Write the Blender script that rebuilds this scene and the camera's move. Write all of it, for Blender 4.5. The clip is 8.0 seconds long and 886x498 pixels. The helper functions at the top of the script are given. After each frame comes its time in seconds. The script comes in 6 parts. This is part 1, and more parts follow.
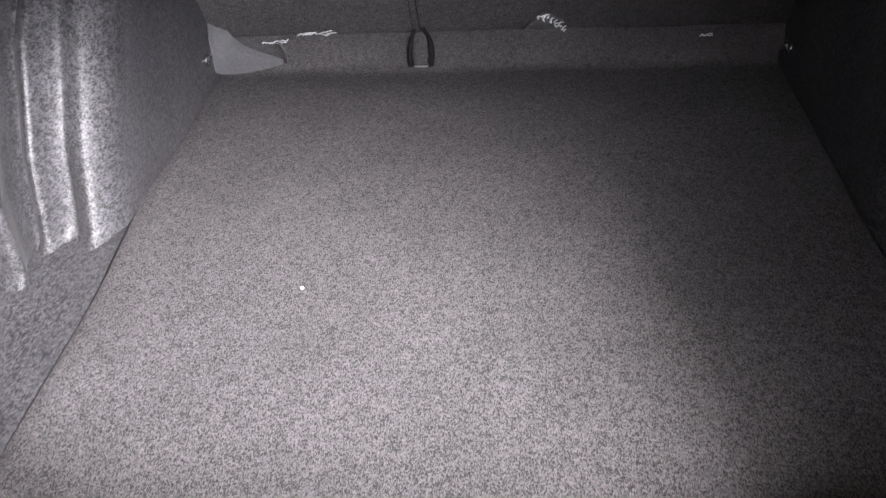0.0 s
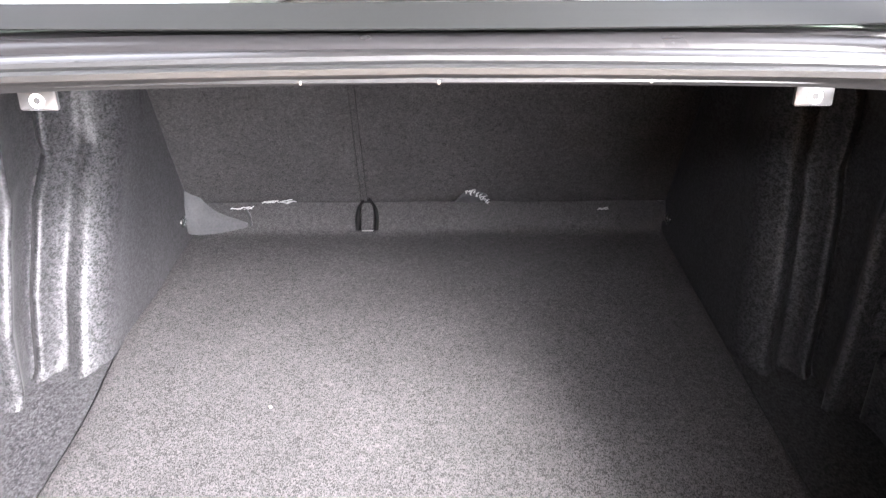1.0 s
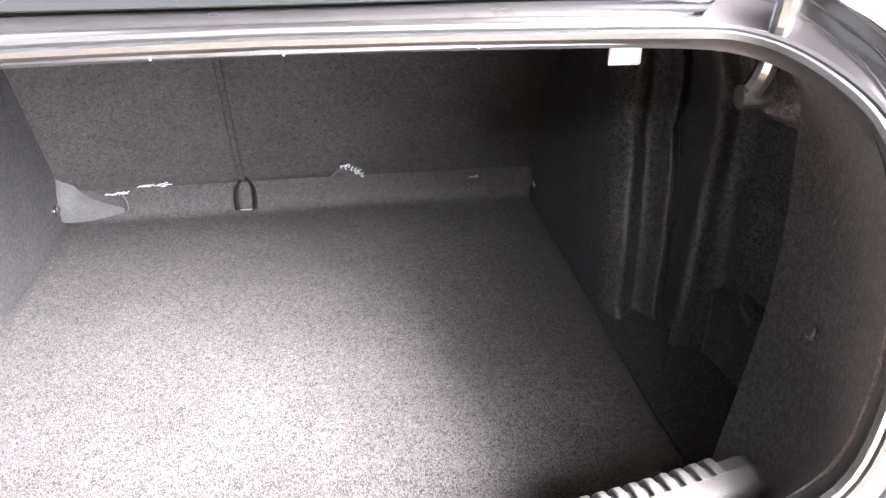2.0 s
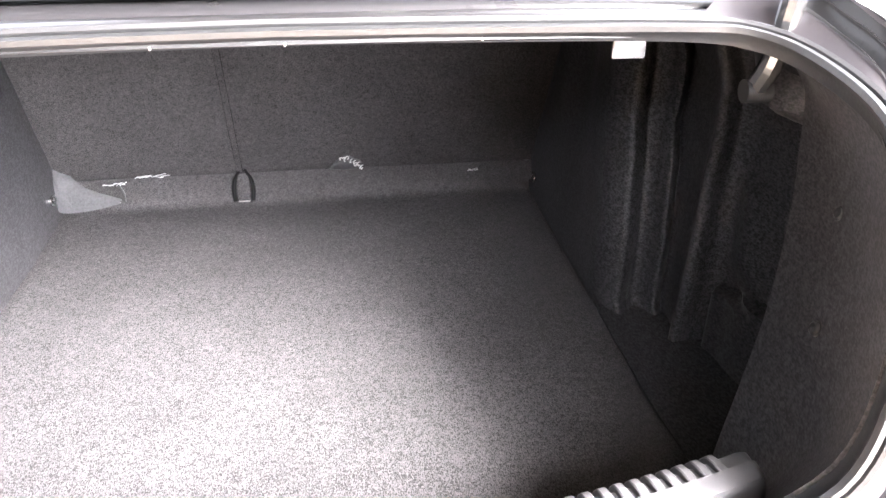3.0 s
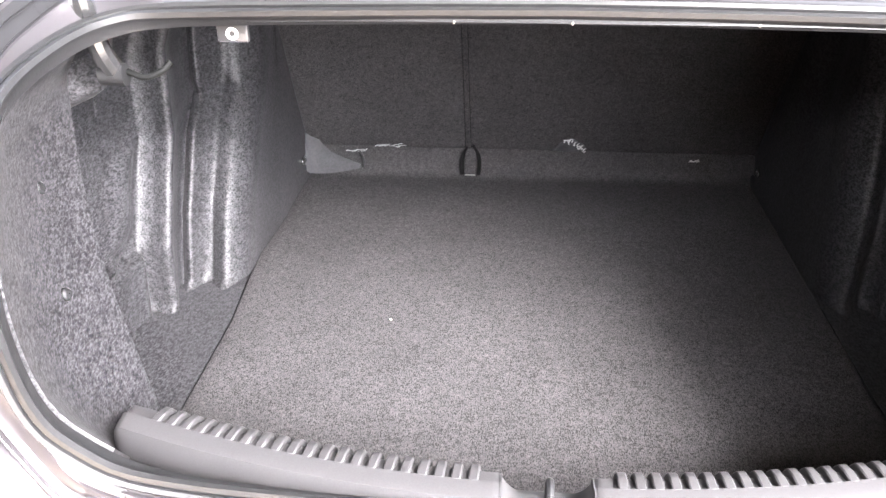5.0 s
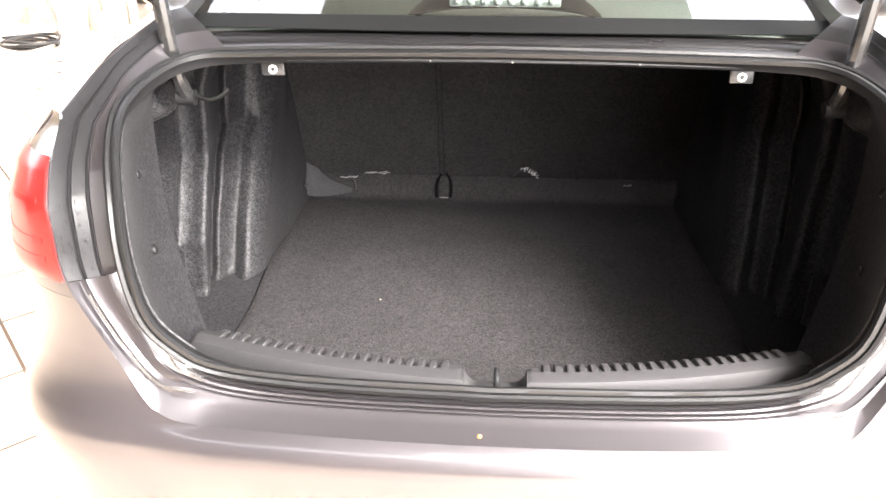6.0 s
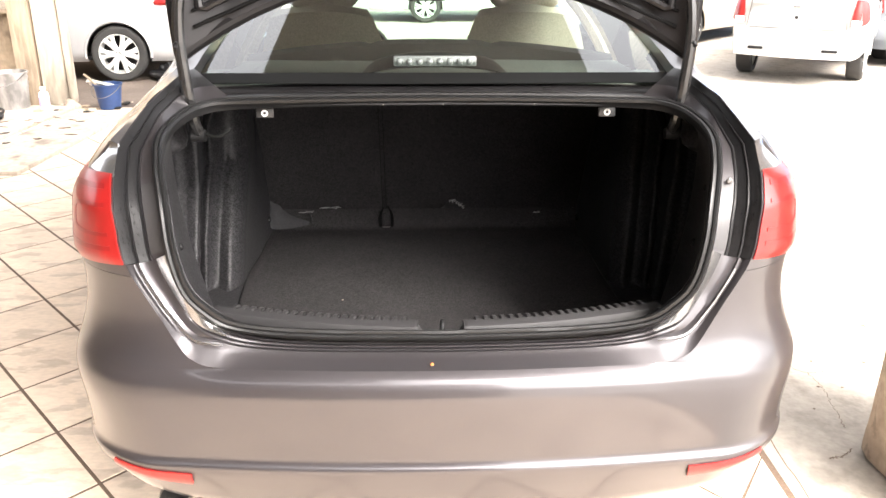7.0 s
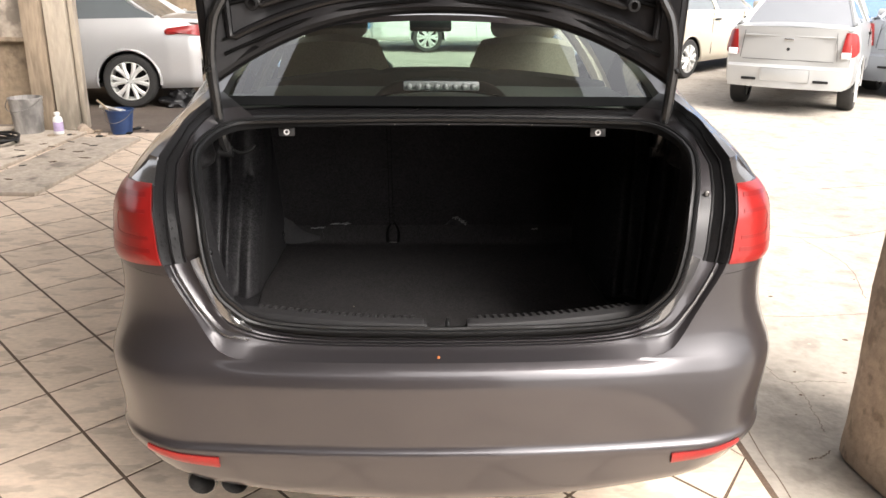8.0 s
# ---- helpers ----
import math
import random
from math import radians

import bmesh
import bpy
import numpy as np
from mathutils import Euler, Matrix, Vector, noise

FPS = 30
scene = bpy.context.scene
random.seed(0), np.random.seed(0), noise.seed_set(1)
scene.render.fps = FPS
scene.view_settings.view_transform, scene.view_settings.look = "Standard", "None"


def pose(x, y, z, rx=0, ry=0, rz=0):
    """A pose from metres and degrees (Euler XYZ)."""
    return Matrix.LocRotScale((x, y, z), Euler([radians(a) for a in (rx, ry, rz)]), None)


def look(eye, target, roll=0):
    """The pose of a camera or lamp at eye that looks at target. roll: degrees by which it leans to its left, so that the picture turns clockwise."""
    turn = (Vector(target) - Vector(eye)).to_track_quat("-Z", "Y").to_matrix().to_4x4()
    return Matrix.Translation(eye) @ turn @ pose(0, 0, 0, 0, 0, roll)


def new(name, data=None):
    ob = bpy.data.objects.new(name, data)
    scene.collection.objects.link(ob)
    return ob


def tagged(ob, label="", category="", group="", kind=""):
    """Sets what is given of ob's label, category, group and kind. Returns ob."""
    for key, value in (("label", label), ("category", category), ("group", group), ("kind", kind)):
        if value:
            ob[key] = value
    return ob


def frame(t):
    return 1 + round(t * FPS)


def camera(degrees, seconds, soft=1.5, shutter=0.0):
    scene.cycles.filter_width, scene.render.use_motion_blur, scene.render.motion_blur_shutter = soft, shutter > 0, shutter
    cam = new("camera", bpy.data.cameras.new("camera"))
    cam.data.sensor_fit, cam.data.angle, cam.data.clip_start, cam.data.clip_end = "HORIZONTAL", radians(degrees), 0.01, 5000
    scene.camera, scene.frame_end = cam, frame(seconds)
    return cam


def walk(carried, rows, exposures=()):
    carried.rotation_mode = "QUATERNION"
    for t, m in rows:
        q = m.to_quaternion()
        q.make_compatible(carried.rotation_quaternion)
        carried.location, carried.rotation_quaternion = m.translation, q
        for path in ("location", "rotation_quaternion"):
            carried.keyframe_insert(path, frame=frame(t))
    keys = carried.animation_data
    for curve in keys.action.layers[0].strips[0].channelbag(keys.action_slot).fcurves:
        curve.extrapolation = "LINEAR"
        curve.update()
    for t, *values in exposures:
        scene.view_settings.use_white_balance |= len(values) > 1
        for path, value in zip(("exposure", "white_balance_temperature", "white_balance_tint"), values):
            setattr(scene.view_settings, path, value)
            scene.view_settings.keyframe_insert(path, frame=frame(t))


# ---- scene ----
cam = camera(56.0, 8.0)
# Car tilted to fit the camera's view; path given along the car's own axes.
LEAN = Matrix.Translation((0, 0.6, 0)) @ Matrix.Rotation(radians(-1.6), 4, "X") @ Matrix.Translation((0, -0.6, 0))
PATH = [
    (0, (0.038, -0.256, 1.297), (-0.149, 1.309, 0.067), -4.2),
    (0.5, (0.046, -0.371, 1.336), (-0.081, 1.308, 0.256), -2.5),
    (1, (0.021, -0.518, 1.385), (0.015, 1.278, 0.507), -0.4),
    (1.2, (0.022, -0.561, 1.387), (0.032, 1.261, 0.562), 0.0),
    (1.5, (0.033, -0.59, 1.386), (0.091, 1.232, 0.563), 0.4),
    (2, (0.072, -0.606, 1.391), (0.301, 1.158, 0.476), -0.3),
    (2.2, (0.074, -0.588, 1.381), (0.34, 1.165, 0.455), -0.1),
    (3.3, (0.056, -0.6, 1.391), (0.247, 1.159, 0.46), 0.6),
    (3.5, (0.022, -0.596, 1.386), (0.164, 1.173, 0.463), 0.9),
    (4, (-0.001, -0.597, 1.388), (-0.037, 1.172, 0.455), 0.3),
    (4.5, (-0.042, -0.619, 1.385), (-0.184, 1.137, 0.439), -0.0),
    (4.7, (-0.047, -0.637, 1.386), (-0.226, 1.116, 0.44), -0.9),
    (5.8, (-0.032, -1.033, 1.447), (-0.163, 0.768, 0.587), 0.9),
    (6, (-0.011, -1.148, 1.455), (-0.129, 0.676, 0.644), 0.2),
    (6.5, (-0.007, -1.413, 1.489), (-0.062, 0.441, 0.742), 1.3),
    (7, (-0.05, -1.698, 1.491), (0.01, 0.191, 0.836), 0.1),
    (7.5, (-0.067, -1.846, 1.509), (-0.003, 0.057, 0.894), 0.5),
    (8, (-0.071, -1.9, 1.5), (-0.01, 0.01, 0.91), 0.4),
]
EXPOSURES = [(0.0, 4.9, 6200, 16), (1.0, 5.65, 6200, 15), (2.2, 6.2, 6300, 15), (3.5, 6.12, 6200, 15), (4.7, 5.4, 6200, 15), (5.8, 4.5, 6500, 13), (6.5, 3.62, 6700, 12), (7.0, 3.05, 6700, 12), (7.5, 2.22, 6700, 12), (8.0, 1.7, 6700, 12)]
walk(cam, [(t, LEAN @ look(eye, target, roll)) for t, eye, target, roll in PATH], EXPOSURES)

# ---- light ----
world = bpy.data.worlds.new("world")
scene.world = world
world.use_nodes = True
wn = world.node_tree
sky = wn.nodes.new("ShaderNodeTexSky")
sky.sky_type, sky.sun_disc = "NISHITA", False
SUN_EL, SUN_AZ = 44.0, 140.0
sky.sun_elevation, sky.sun_rotation = radians(SUN_EL), radians(SUN_AZ)
sky.dust_density, sky.ozone_density, sky.air_density = 6.0, 0.4, 0.7
haze = wn.nodes.new("ShaderNodeHueSaturation")
haze.inputs["Saturation"].default_value = 0.15
wn.links.new(sky.outputs[0], haze.inputs["Color"])
wn.links.new(haze.outputs[0], wn.nodes["Background"].inputs[0])
wn.nodes["Background"].inputs[1].default_value = 0.15
sun = new("sun", bpy.data.lights.new("sun", "SUN"))
sun.data.energy, sun.data.angle, sun.data.color = 1.6, radians(32.0), (1.0, 0.95, 0.88)
_d = Vector((math.sin(radians(SUN_AZ)) * math.cos(radians(SUN_EL)), math.cos(radians(SUN_AZ)) * math.cos(radians(SUN_EL)), math.sin(radians(SUN_EL))))
sun.matrix_world = look(_d * 30, (0, 0, 0))


# ---- materials ----
def material(name, color, rough=0.5, metal=0.0, grain=0.0, scale=60.0, bump=0.0, stain=0.0, stain_scale=2.5, coat=0.0, vary=0.0, specks=0.0, speck_scale=14.0, spec=0.5, stretch=None, speck_edges=(0.60, 0.70)):
    """A Principled surface: fine grain, broad stains, fine relief and a change from piece to piece."""
    m = bpy.data.materials.new(name)
    m.use_nodes = True
    n, l = m.node_tree.nodes, m.node_tree.links
    b = n["Principled BSDF"]
    b.inputs["Roughness"].default_value, b.inputs["Metallic"].default_value = rough, metal
    b.inputs["Coat Weight"].default_value, b.inputs["Coat Roughness"].default_value = coat, 0.06
    b.inputs["Specular IOR Level"].default_value = spec
    co = n.new("ShaderNodeTexCoord")
    where = co.outputs["Object"]
    if vary:
        # every piece takes its own stretch of the pattern
        pick, far, shift = n.new("ShaderNodeObjectInfo"), n.new("ShaderNodeVectorMath"), n.new("ShaderNodeVectorMath")
        far.operation = "SCALE"
        far.inputs[0].default_value = (31.0, 57.0, 13.0)
        l.new(pick.outputs["Random"], far.inputs["Scale"])
        l.new(where, shift.inputs[0]), l.new(far.outputs[0], shift.inputs[1])
        where = shift.outputs[0]
    if stretch:
        mp = n.new("ShaderNodeMapping")
        mp.inputs["Scale"].default_value = stretch
        l.new(where, mp.inputs["Vector"])
        where = mp.outputs[0]
    last = n.new("ShaderNodeRGB")
    last.outputs[0].default_value = (*color, 1)
    last = last.outputs[0]

    def noise_at(sc, detail=3.0, rough_=0.5):
        t = n.new("ShaderNodeTexNoise")
        t.inputs["Scale"].default_value, t.inputs["Detail"].default_value, t.inputs["Roughness"].default_value = sc, detail, rough_
        l.new(where, t.inputs["Vector"])
        return t.outputs["Fac"]

    def mixed(fac, amount, dark, a, edges=(0.3, 0.7)):
        r = n.new("ShaderNodeMapRange")
        r.inputs["From Min"].default_value, r.inputs["From Max"].default_value = edges
        r.inputs["To Min"].default_value, r.inputs["To Max"].default_value = 0.0, amount
        l.new(fac, r.inputs["Value"])
        x = n.new("ShaderNodeMix")
        x.data_type = "RGBA"
        l.new(r.outputs[0], x.inputs["Factor"])
        l.new(a, x.inputs["A"])
        x.inputs["B"].default_value = (*dark, 1)
        return x.outputs["Result"]

    fine = noise_at(scale)
    if grain:
        last = mixed(fine, grain, tuple(c * 0.25 for c in color), last, (0.3, 0.7))
    if stain:
        broad = noise_at(stain_scale, 6.0)
        last = mixed(broad, stain, tuple(c * 0.45 for c in color), last)
        r = n.new("ShaderNodeMapRange")
        r.inputs["To Min"].default_value, r.inputs["To Max"].default_value = max(0.02, rough - 0.1), min(1.0, rough + 0.12)
        l.new(broad, r.inputs["Value"])
        l.new(r.outputs[0], b.inputs["Roughness"])
    if specks:
        dirt = noise_at(speck_scale, 5.0)
        r = n.new("ShaderNodeMapRange")
        r.inputs["From Min"].default_value, r.inputs["From Max"].default_value = speck_edges
        r.inputs["To Min"].default_value, r.inputs["To Max"].default_value = 0.0, specks
        l.new(dirt, r.inputs["Value"])
        x = n.new("ShaderNodeMix")
        x.data_type = "RGBA"
        l.new(r.outputs[0], x.inputs["Factor"])
        l.new(last, x.inputs["A"])
        x.inputs["B"].default_value = (*[c * 0.3 for c in color], 1)
        last = x.outputs["Result"]
    if vary:
        o = n.new("ShaderNodeObjectInfo")
        h = n.new("ShaderNodeHueSaturation")
        r = n.new("ShaderNodeMapRange")
        r.inputs["To Min"].default_value, r.inputs["To Max"].default_value = 1 - vary, 1 + vary
        l.new(o.outputs["Random"], r.inputs["Value"])
        l.new(r.outputs[0], h.inputs["Value"])
        l.new(last, h.inputs["Color"])
        last = h.outputs[0]
    l.new(last, b.inputs["Base Color"])
    if bump:
        k = n.new("ShaderNodeBump")
        k.inputs["Strength"].default_value, k.inputs["Distance"].default_value = bump, 0.6 / scale
        l.new(fine, k.inputs["Height"])
        l.new(k.outputs[0], b.inputs["Normal"])
    return m


def felt(name, light, dark, rough, spec, sheen, relief, size=1.0, clump=0.24):
    """Needle felt: short pale and dark fibres matted together, with broad worn patches."""
    m = bpy.data.materials.new(name)
    m.use_nodes = True
    n, l = m.node_tree.nodes, m.node_tree.links
    b = n["Principled BSDF"]
    b.inputs["Roughness"].default_value, b.inputs["Specular IOR Level"].default_value = rough, spec
    b.inputs["Sheen Weight"].default_value, b.inputs["Sheen Roughness"].default_value = sheen, 0.35
    co = n.new("ShaderNodeTexCoord")

    def noise_on(scale, detail, turn=0.0, long=1.0):
        mp = n.new("ShaderNodeMapping")
        mp.inputs["Rotation"].default_value = (0.3 * turn, 0.2 * turn, turn)
        mp.inputs["Scale"].default_value = (1.0, long, 1.0)
        l.new(co.outputs["Object"], mp.inputs["Vector"])
        t = n.new("ShaderNodeTexNoise")
        t.inputs["Scale"].default_value, t.inputs["Detail"].default_value, t.inputs["Roughness"].default_value = scale, detail, 0.65
        l.new(mp.outputs[0], t.inputs["Vector"])
        return t.outputs["Fac"]

    def maths(op, a, c):
        x = n.new("ShaderNodeMath")
        x.operation = op
        for k, q in enumerate((a, c)):
            if isinstance(q, float):
                x.inputs[k].default_value = q
            else:
                l.new(q, x.inputs[k])
        return x.outputs[0]

    def spread(fac, lo, hi, a, c):
        r = n.new("ShaderNodeMapRange")
        r.inputs["From Min"].default_value, r.inputs["From Max"].default_value = lo, hi
        r.inputs["To Min"].default_value, r.inputs["To Max"].default_value = a, c
        l.new(fac, r.inputs["Value"])
        return r.outputs[0]
    # two crossing layers of fibres and a speckle of knots
    fibres = maths("MAXIMUM", noise_on(430 / size, 1.0, 0.5, 0.45), noise_on(430 / size, 1.0, 2.1, 0.45))
    knots = noise_on(190 / size, 3.0)
    clumps = noise_on(95, 2.0)
    mixed = maths("ADD", maths("ADD", maths("MULTIPLY", fibres, 0.76 - clump), maths("MULTIPLY", knots, 0.24)), maths("MULTIPLY", clumps, clump))
    tone = spread(mixed, 0.45, 0.63, 0.0, 1.0)
    worn = spread(noise_on(7, 5.0), 0.3, 0.7, 0.86, 1.10)
    x = n.new("ShaderNodeMix")
    x.data_type = "RGBA"
    l.new(tone, x.inputs["Factor"])
    x.inputs["A"].default_value, x.inputs["B"].default_value = (*dark, 1), (*light, 1)
    h = n.new("ShaderNodeHueSaturation")
    l.new(worn, h.inputs["Value"])
    l.new(x.outputs["Result"], h.inputs["Color"])
    l.new(h.outputs[0], b.inputs["Base Color"])
    k = n.new("ShaderNodeBump")
    k.inputs["Strength"].default_value, k.inputs["Distance"].default_value = relief, 0.0015
    l.new(mixed, k.inputs["Height"])
    l.new(k.outputs[0], b.inputs["Normal"])
    return m


def glass_material(name, tint, index=2.6):
    m = bpy.data.materials.new(name)
    m.use_nodes = True
    n, l = m.node_tree.nodes, m.node_tree.links
    out = n["Material Output"]
    n.remove(n["Principled BSDF"])
    clear, shine, mix, fr = n.new("ShaderNodeBsdfTransparent"), n.new("ShaderNodeBsdfGlossy"), n.new("ShaderNodeMixShader"), n.new("ShaderNodeFresnel")
    clear.inputs[0].default_value = (*tint, 1)
    shine.inputs["Roughness"].default_value = 0.03
    fr.inputs[0].default_value = index
    sc = n.new("ShaderNodeMath")
    sc.operation = "MULTIPLY"
    sc.inputs[1].default_value = 1.0
    l.new(fr.outputs[0], sc.inputs[0])
    l.new(sc.outputs[0], mix.inputs[0]), l.new(clear.outputs[0], mix.inputs[1]), l.new(shine.outputs[0], mix.inputs[2])
    l.new(mix.outputs[0], out.inputs[0])
    return m


def lens_material(name, color):
    m = material(name, color, 0.3, 0, coat=0.2, grain=0.25, scale=25)
    b = m.node_tree.nodes["Principled BSDF"]
    b.inputs["Subsurface Weight"].default_value = 0.0
    return m


PAINT = material("grey_brown_metallic_paint", (0.050, 0.0455, 0.0495), 0.36, 0.6, coat=1.0, grain=0.12, scale=900, stain=0.12, stain_scale=3)
PAINT.node_tree.nodes["Principled BSDF"].inputs["Coat Roughness"].default_value = 0.11
# Brighter copy of the body paint; reflections and highlights are put into it.
FACET = material("highlight_body_paint", (0.26, 0.26, 0.265), 0.22, 0.85, coat=1.0, grain=0.12, scale=900, stain=0.1, stain_scale=3)
# Darkened copy of the body paint; shade on inner edges is in its colour.
PAINT_SHADED = material("shaded_body_paint", (0.010, 0.0095, 0.010), 0.30, 0.0, spec=0.16, coat=0.06, grain=0.1, scale=600, stain=0.25, stain_scale=9)
# Body paint again, slightly darker and duller to mute glare round the opening.
LEDGE = material("duller_body_paint", (0.047, 0.043, 0.0465), 0.37, 0.6, coat=0.75, grain=0.1, scale=900, stain=0.1, stain_scale=4)
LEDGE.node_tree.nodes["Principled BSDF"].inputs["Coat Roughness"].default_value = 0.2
# Paint of the lid's inside, darkened so that its colour carries the shade.
LID_INNER = material("shaded_lid_paint", (0.020, 0.019, 0.020), 0.5, 0.0, coat=0.05, grain=0.15, scale=400, stain=0.2, stain_scale=5, spec=0.12)
CARPET = felt("charcoal_needle_felt", (0.0460, 0.0434, 0.0443), (0.0086, 0.0083, 0.0086), 0.9, 0.08, 0.0, 0.35, 0.75, 0.14)
LINER = felt("charcoal_moulded_felt", (0.036, 0.035, 0.0375), (0.0032, 0.0031, 0.0034), 0.50, 0.18, 0.02, 0.5, 1.45)
PLASTIC = material("grey_moulded_plastic", (0.027, 0.026, 0.027), 0.52, 0, grain=0.3, scale=500, bump=0.15, stain=0.2, stain_scale=10, spec=0.3)
TRIM_GREY = material("smooth_grey_trim", (0.040, 0.0385, 0.040), 0.42, 0, grain=0.2, scale=400, bump=0.1, stain=0.15, stain_scale=8, spec=0.35)
FLAP = material("pale_felt", (0.032, 0.0316, 0.0335), 0.6, 0, grain=0.5, scale=200, bump=0.4, stain=0.2, stain_scale=20, spec=0.2)
LATCH = material("smooth_grey_latch_plastic", (0.05, 0.049, 0.05), 0.3, 0, grain=0.2, scale=300, stain=0.2, stain_scale=20, spec=0.5)
BAND = material("black_enamel_band", (0.006, 0.0062, 0.006), 0.6, 0, grain=0.2, scale=300, spec=0.06)
# Near-black that stands in for shade in slots, gaps and grooves.
VOID = material("slot_shade_black", (0.003, 0.003, 0.003), 0.8, 0, grain=0.2, scale=300, spec=0.1)
BLACK = material("black_plastic", (0.010, 0.010, 0.0105), 0.5, 0, grain=0.3, scale=300, stain=0.2, spec=0.25)
ARM = material("satin_grey_steel", (0.016, 0.0158, 0.016), 0.26, 0.0, coat=0.7, grain=0.2, scale=200, spec=0.35)
LAMP_GREY = material("grey_lamp_lens", (0.15, 0.17, 0.16), 0.3, 0, grain=0.2, scale=60)
RUBBER = material("black_rubber", (0.012, 0.012, 0.0125), 0.42, 0, grain=0.4, scale=250, bump=0.1, spec=0.3)
CHROME = material("bright_steel", (0.6, 0.6, 0.6), 0.22, 1.0, grain=0.2, scale=200)
STEEL = material("dull_steel", (0.22, 0.21, 0.20), 0.45, 1.0, grain=0.3, scale=120, stain=0.3)
WHITE_PLASTIC = material("white_plastic", (0.8, 0.8, 0.78), 0.4, 0, grain=0.1, scale=90, stain=0.1)
RED = lens_material("red_lamp_lens", (0.25, 0.010, 0.009))
RED_DEEP = lens_material("deep_red_lamp_lens", (0.20, 0.0075, 0.0075))
CLEAR_LENS = lens_material("milky_clear_lens", (0.75, 0.75, 0.75))
AMBER = lens_material("amber_glint", (0.42, 0.13, 0.035))
FOAM = material("pale_torn_padding", (0.30, 0.297, 0.292), 0.8, 0, grain=0.3, scale=90, bump=0.5)
GLASS = glass_material("green_tinted_glass", (0.80, 0.98, 0.88), 2.6)
SIDE_GLASS = glass_material("clear_side_glass", (0.88, 0.93, 0.90), 1.4)
# Rear glass of the silver sedan; its bright sky reflection is put into the colour.
SKY_GLASS = material("bright_reflection_glass", (0.80, 0.81, 0.82), 0.04, 0.95, coat=0.5, grain=0.05, scale=3)
SHADED_SEAT = material("shaded_seat_cloth", (0.018, 0.019, 0.018), 0.9, 0, grain=0.4, scale=160, bump=0.3, stain=0.2)
DARK_GLASS = material("reflecting_car_glass", (0.16, 0.18, 0.19), 0.05, 0.45, coat=1.0, grain=0.1, scale=3)
SEAT = material("beige_grey_seat_cloth", (0.52, 0.45, 0.37), 0.9, 0, grain=0.4, scale=160, bump=0.3, stain=0.2)
SHELF = material("dark_shelf_felt", (0.18, 0.19, 0.18), 0.9, 0, grain=0.5, scale=200, bump=0.4)
TYRE = material("tyre_rubber", (0.03, 0.029, 0.028), 0.75, 0, grain=0.4, scale=80, stain=0.3, stain_scale=8)
ALLOY = material("silver_alloy", (0.72, 0.72, 0.70), 0.35, 0.35, grain=0.1, scale=90, stain=0.15)
SILVER = material("silver_paint", (0.47, 0.48, 0.48), 0.34, 0.45, coat=0.8, grain=0.06, scale=500, stain=0.1, stain_scale=2)
BEIGE = material("light_beige_paint", (0.52, 0.47, 0.38), 0.3, 0.35, coat=1.0, grain=0.06, scale=500, stain=0.1, stain_scale=2)
PALE = material("pale_silver_paint", (0.46, 0.46, 0.46), 0.34, 0.4, coat=0.8, grain=0.06, scale=500, stain=0.1, stain_scale=2)
GREYCAR = material("blue_grey_paint", (0.22, 0.24, 0.27), 0.3, 0.5, coat=1.0, grain=0.06, scale=500, stain=0.1, stain_scale=2)
WHITECAR = material("white_paint", (0.75, 0.75, 0.73), 0.3, 0.0, coat=1.0, grain=0.05, scale=500, stain=0.1, stain_scale=2)
TILE = material("cream_floor_tile", (0.76, 0.62, 0.49), 0.6, 0, grain=0.22, scale=30, bump=0.10, stain=0.28, stain_scale=3.5, vary=0.08, specks=0.35, speck_scale=6, speck_edges=(0.54, 0.60), spec=0.3, stretch=(1.0, 2.2, 1.0))
GROUT = material("brown_grout", (0.15, 0.10, 0.068), 0.9, 0, grain=0.5, scale=120, bump=0.4, stain=0.4)
CONCRETE = material("pale_yard_concrete", (0.42, 0.375, 0.322), 0.85, 0, grain=0.3, scale=35, bump=0.3, stain=0.45, stain_scale=1.2, specks=0.4, speck_scale=7, speck_edges=(0.53, 0.66))
COLUMN = material("weathered_concrete_column", (0.50, 0.405, 0.32), 0.9, 0, grain=0.4, scale=28, bump=0.5, stain=0.45, stain_scale=3, specks=0.5, speck_scale=16, speck_edges=(0.58, 0.66))
PALE_WOOD = material("pale_limewashed_timber", (0.52, 0.45, 0.36), 0.8, 0, grain=0.25, scale=40, bump=0.4, stain=0.55, stain_scale=4, stretch=(1, 1, 0.22), specks=0.5, speck_scale=9, speck_edges=(0.52, 0.66))
WOOD = material("weathered_timber", (0.36, 0.28, 0.20), 0.8, 0, grain=0.4, scale=40, bump=0.4, stain=0.6, stain_scale=5, stretch=(1, 1, 0.16), specks=0.6, speck_scale=12, speck_edges=(0.52, 0.66))
BOARD = material("dirty_plywood", (0.50, 0.43, 0.355), 0.85, 0, grain=0.4, scale=24, bump=0.3, stain=0.45, stain_scale=3.5, specks=0.75, speck_scale=3.2, speck_edges=(0.56, 0.64))
DARK_FLOOR = material("dark_oily_floor", (0.16, 0.125, 0.10), 0.7, 0, grain=0.5, scale=30, bump=0.3, stain=0.6, stain_scale=2)
WALL = material("brown_stained_wall", (0.27, 0.205, 0.14), 0.9, 0, grain=0.4, scale=20, bump=0.3, stain=0.6, stain_scale=2, specks=0.6, speck_scale=4, speck_edges=(0.52, 0.62))
